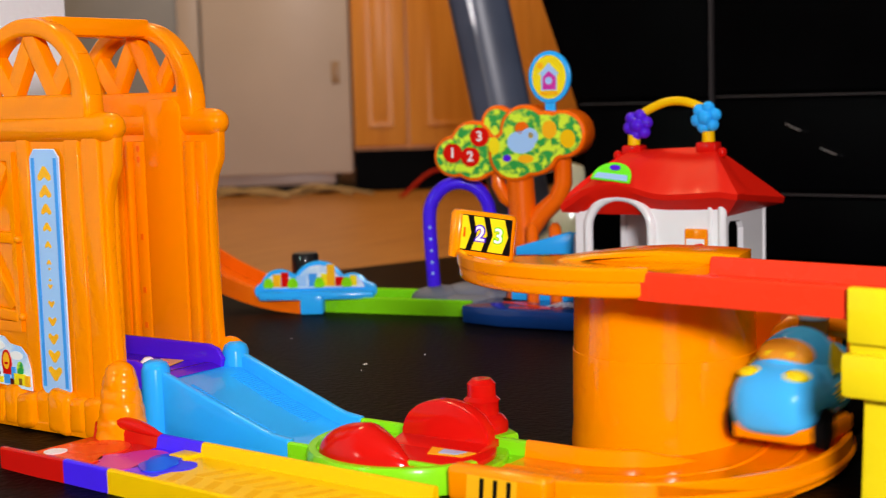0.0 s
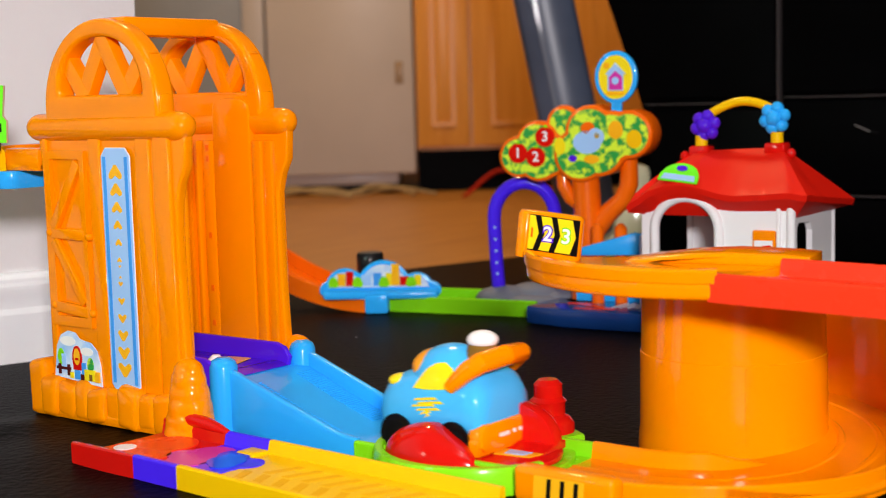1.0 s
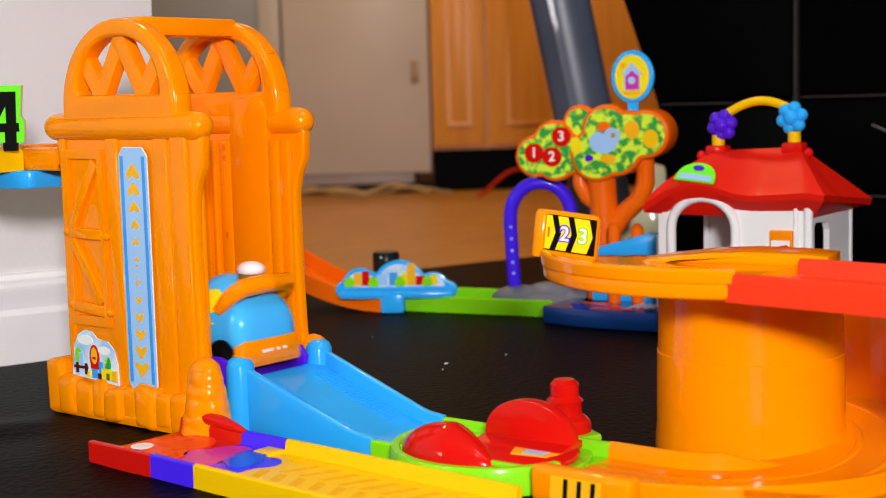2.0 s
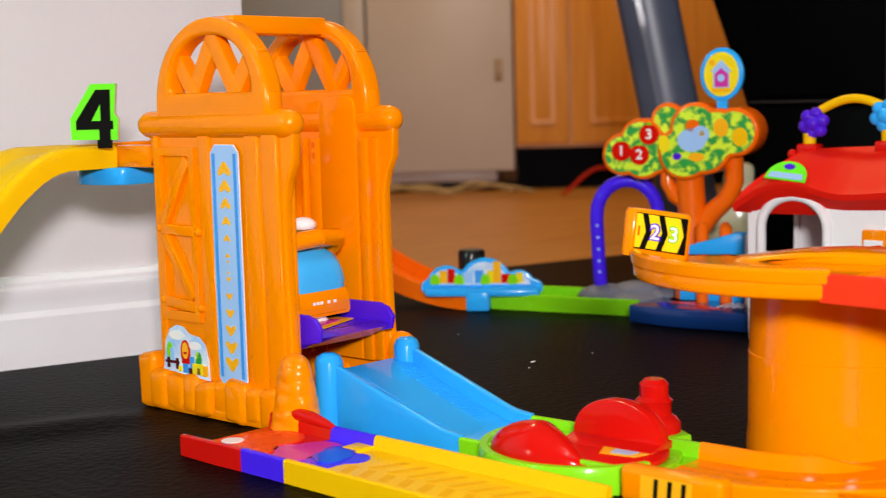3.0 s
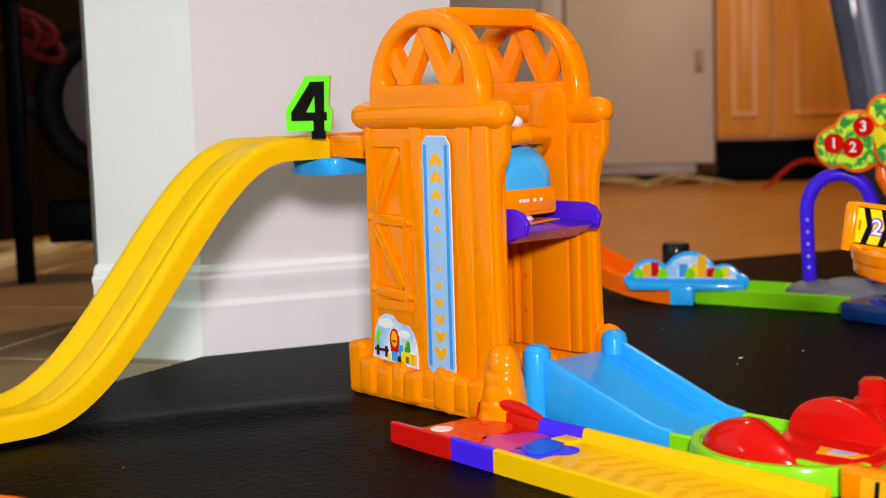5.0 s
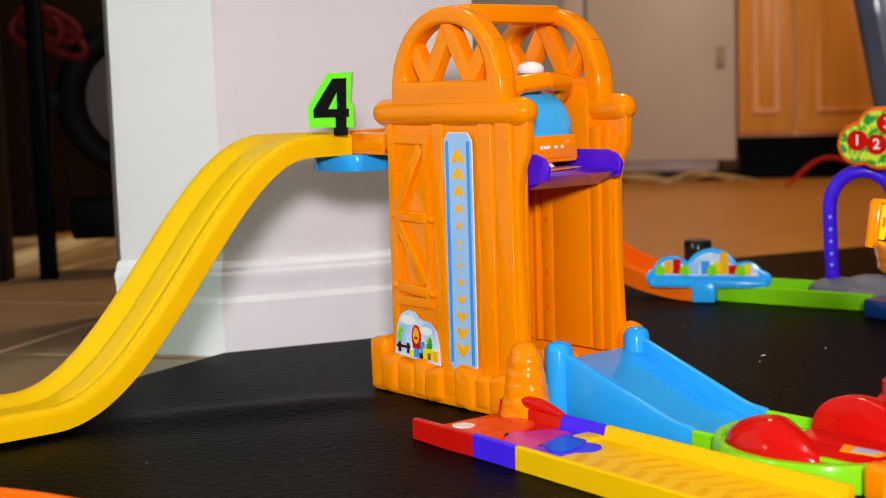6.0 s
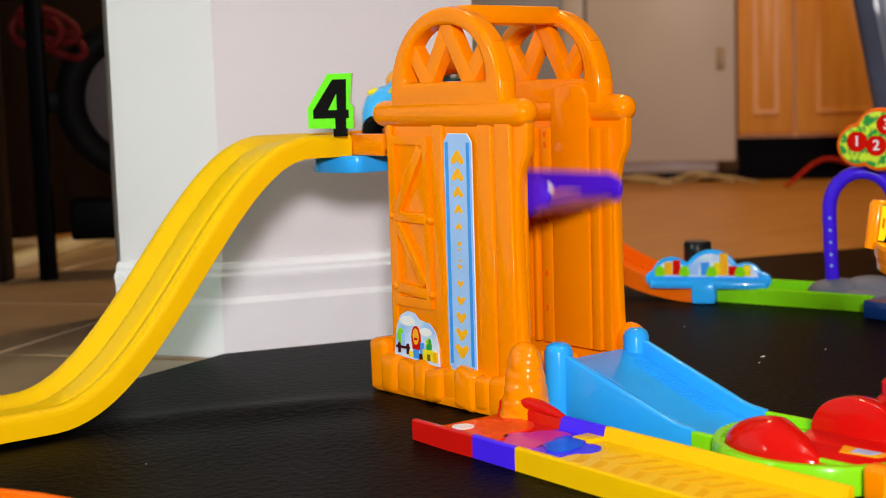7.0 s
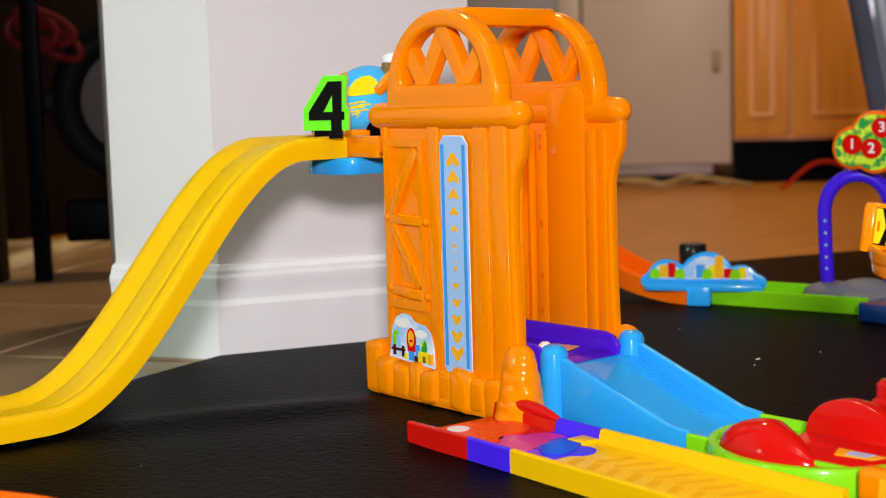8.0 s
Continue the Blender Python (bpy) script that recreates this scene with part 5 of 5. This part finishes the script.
def build_car():
    c = thing("toy_car", "sky blue toddler car with orange spoiler and bumper", "toy car")
    b = bmesh.new()
    # body: rounded hull by stations along y (front at +y): (y, half width, low, high)
    hull = [(-0.0465, 0.020, 0.022, 0.040), (-0.0450, 0.0280, 0.017, 0.051), (-0.039, 0.0315, 0.015, 0.059), (-0.030, 0.0318, 0.014, 0.063), (-0.014, 0.0325, 0.014, 0.063), (0.004, 0.0325, 0.014, 0.060),
            (0.018, 0.032, 0.013, 0.0570), (0.030, 0.0308, 0.010, 0.0545), (0.038, 0.0285, 0.009, 0.0505), (0.0435, 0.0225, 0.011, 0.0440), (0.0465, 0.012, 0.016, 0.034)]
    rings = []
    for y, w, lo, hi in hull:
        y = y if y < 0.018 else 0.018 + (y - 0.018) * 1.12
        mid, hh = (lo + hi) / 2, (hi - lo) / 2
        row = []
        for i in range(28):
            a = 2 * math.pi * i / 28
            cx, sz = math.cos(a), math.sin(a)
            e = 0.55
            row.append(b.verts.new((w * math.copysign(abs(cx) ** e, cx) * (1 - 0.16 * max(sz, 0) + 0.03 * max(-sz, 0)), y, mid + hh * math.copysign(abs(sz) ** 0.7, sz))))
        rings.append(row)
    for a, d in zip(rings, rings[1:]):
        for i in range(28):
            b.faces.new((a[i], a[(i + 1) % 28], d[(i + 1) % 28], d[i]))
    b.faces.new(rings[0]), b.faces.new(rings[-1])
    part("body", b, CAR_BLUE, c, angle=60)
    cab = bmesh.new()
    bmesh.ops.create_uvsphere(cab, u_segments=28, v_segments=16, radius=1)
    for v in cab.verts:
        x, y, z = v.co
        v.co = (x * 0.0280, -0.003 + y * 0.034, 0.044 + z * 0.0315)
    part("cabin", cab, CAR_BLUE, c)
    part("chassis", prism([(-0.0325, -0.046), (0.0325, -0.046), (0.034, -0.02), (0.034, 0.026), (0.024, 0.044), (-0.024, 0.044), (-0.034, 0.026), (-0.034, -0.02)], 0.013, "z", 0.005, 0.003), ORANGE, c, "orange lower bumper")
    rb = [(-0.0315, 0.012), (-0.0315, 0.021), (-0.027, 0.0275), (0.027, 0.0275), (0.0315, 0.021), (0.0315, 0.012), (0.027, 0.008), (-0.027, 0.008)]
    bump = part("rear_bumper", prism(rb, 0.013, "y", -0.0485, 0.003), ORANGE, c)
    for x in (-0.010, -0.006, -0.002, 0.006, 0.013):
        part("print_bar", box(x - 0.0014, x + 0.0014, -0.0490, -0.0483, 0.0165, 0.019), WHITE, bump, smooth=False)
    for x in (-1, 1):
        for y in (-0.024, 0.025):
            w = part("wheel", lathe([(0.0, -0.005), (0.009, -0.005), (0.0118, -0.003), (0.0118, 0.003), (0.009, 0.005), (0.0, 0.005)], 24), RUBBER, c, m=pose(x * 0.0300, y, 0.0118, 0, 90, 0))
            # flat black disc paints the dark hollow round the wheel; hull stays uncut
            part("arch_shade_disc", lathe([(0.0, -0.001), (0.0142, -0.001), (0.0142, 0.001), (0.0, 0.001)], 24), INK, c, m=pose(x * 0.0322, y, 0.0138, 0, 90, 0))
        win = [(0.0100, 0.0480), (0.0, 0.0478), (-0.011, 0.0485), (-0.0225, 0.0500), (-0.0215, 0.0560), (-0.0175, 0.0620), (-0.0110, 0.0660), (-0.0040, 0.0650), (0.0020, 0.0610), (0.0070, 0.0550)]

        def skin(y, z):
            k = max(0.0, 1 - ((y + 0.003) / 0.034) ** 2 - ((z - 0.044) / 0.0315) ** 2)
            q = min(max((z - 0.037) / 0.0235, 0.0), 1.0) ** (1 / 0.7)
            return max(0.028 * math.sqrt(k), 0.0323 * (1 - q * q) ** 0.275 * (1 - 0.16 * q)) + 0.0021

        b = bmesh.new()
        grid = []
        for f in (1.0, 0.66, 0.33):
            grid.append([b.verts.new((x * skin(-0.006 + (y + 0.006) * f, 0.055 + (z - 0.055) * f), -0.006 + (y + 0.006) * f, 0.055 + (z - 0.055) * f)) for y, z in win])
        m0 = b.verts.new((x * skin(-0.006, 0.055), -0.006, 0.055))
        n = len(win)
        for i in range(n):
            for o, q in zip(grid, grid[1:]):
                b.faces.new((o[i], o[(i + 1) % n], q[(i + 1) % n], q[i]))
            b.faces.new((grid[2][i], grid[2][(i + 1) % n], m0))
        bmesh.ops.solidify(b, geom=b.faces[:], thickness=0.0015)
        part("side_window", b, LEMON, c, "yellow side window")
        for k, (y0, y1, z0) in enumerate(((0.009, -0.012, 0.0395), (0.006, -0.017, 0.0372), (0.011, -0.010, 0.0348), (0.007, -0.014, 0.0324), (0.004, -0.006, 0.0300), (0.0, -0.005, 0.0278))):
            lo, hi = sorted((x * 0.0322, x * 0.0331))
            part("swirl_print", prism([(y0, z0), (y1, z0 + 0.0025), (y1 + 0.003, z0 + 0.0040), (y0 - 0.002, z0 + 0.0016)], hi - lo, "x", lo), LEMON, c, smooth=False)
        part("headlamp", ellipsoid((x * 0.0150, 0.0335, 0.0485), (0.0105, 0.0088, 0.0046), u=16, v=10), LEMON, c, "yellow headlamp")
        sp = [(x * 0.0305, -0.021, 0.0505), (x * 0.0300, -0.027, 0.0560), (x * 0.0285, -0.0345, 0.0630), (x * 0.024, -0.0420, 0.0685), (0.0, -0.0455, 0.0705)]
        part("spoiler", tube(sp, [0.0044, 0.0058, 0.0068, 0.0074, 0.0074], 16), ORANGE, c, "orange spoiler")
    part("windscreen", ellipsoid((0, 0.0150, 0.0585), (0.0205, 0.0125, 0.0120), u=20, v=12), LENS, c, "amber windscreen")
    part("wiper_print", box(-0.010, 0.010, 0.0248, 0.0262, 0.0595, 0.063, 0.0004), LEMON, c)
    part("driver_block", tube([(0, -0.024, 0.060), (0, -0.027, 0.074), (0, -0.0275, 0.0785)], [0.0105, 0.0105, 0.0098], 18), SKIN, c, "tan button block")
    part("white_cap", ellipsoid((0, -0.0275, 0.0800), (0.0112, 0.0112, 0.0066), u=18, v=10), WHITE, c, "white push cap")
    return c


car = build_car()


def build_lint():
    b = bmesh.new()
    rnd = random.Random(5)
    for x, y, a in [(0.2774, -0.047, 0.0035), (0.345, -0.069, 0.0014), (0.252, -0.0625, 0.001)] + [(rnd.uniform(-0.35, 0.4), rnd.uniform(-0.12, 0.2), rnd.uniform(0.0004, 0.0007)) for _ in range(5)]:
        ellipsoid((x, y, 0.0003), (a, a * 0.4, 0.0006), b, 6, 4)
    tagged(part("lint", b, WHITE), "tiny white lint specks on the black mat", "lint", kind="stuff")


build_lint()


def motions():
    rows = [(0.0, 0.139, -0.534, 0.018, 0, 86), (0.1, 0.083, -0.524, 0.014, 0, 61), (0.2, 0.044, -0.504, 0.010, 0, 42), (0.3, 0.018, -0.477, 0.008, 0, 28), (0.4, 0.005, -0.447, 0.0075, 0, 16),
            (0.5, 0.0, -0.419, 0.0075, 0, 4), (0.6, 0.0, -0.394, 0.0085, 0, 0), (0.7, 0.0, -0.369, 0.0085, 1, 0), (0.8, 0.0, -0.341, 0.0095, 0, 0), (0.9, 0.0, -0.314, 0.010, 0, 0), (1.0, 0.0, -0.287, 0.010, 0, 0),
            (1.1, 0.0, -0.264, 0.010, 0, 0), (1.2, 0.0, -0.239, 0.010, 0, 0), (1.4, 0.0, -0.195, 0.012, 8, 0), (1.6, 0.0, -0.150, 0.021, 18, 0), (1.8, 0.0, -0.098, 0.036, 10, 0), (2.0, 0.0, -0.045, 0.045, 0, 0),
            (2.15, 0.0, -0.008, 0.0465, 0, 0)]
    car_rows = [(t, pose(x, y, z, rx, 0, rz)) for t, x, y, z, rx, rz in rows]
    lifts = [(0.0, 0.0), (2.15, 0.0), (2.3, 0.005), (2.5, 0.0123), (3.0, 0.030), (3.5, 0.0473), (4.0, 0.067), (4.5, 0.0867), (5.0, 0.106), (5.5, 0.125), (6.0, 0.146), (6.3, 0.159), (6.45, 0.163), (6.8, 0.163), (6.9, 0.155), (7.0, 0.128),
             (7.1, 0.040), (7.2, 0.004), (7.3, 0.0), (8.0, 0.0)]
    car_rows += [(t, pose(0.0, -0.003, 0.0462 + z)) for t, z in lifts if 2.2 < t < 6.5]
    car_rows += [(t, pose(x, y, z, 0, 0, rz)) for t, x, y, z, rz in ((6.5, 0, 0.002, 0.2092, 0), (6.6, 0, 0.036, 0.2092, 0), (6.7, 0.003, 0.074, 0.2095, 0), (6.8, 0.010, 0.100, 0.2095, 2), (6.9, 0.016, 0.122, 0.2095, 6), (7.0, 0.021, 0.142, 0.2095, 16),
                                                                     (7.1, 0.008, 0.168, 0.2095, 28), (7.2, -0.003, 0.181, 0.2095, 35), (8.0, -0.003, 0.181, 0.2095, 35))]
    walk(car, car_rows)
    walk(lift, [(t, pose(0, 0, z)) for t, z in lifts])


motions()
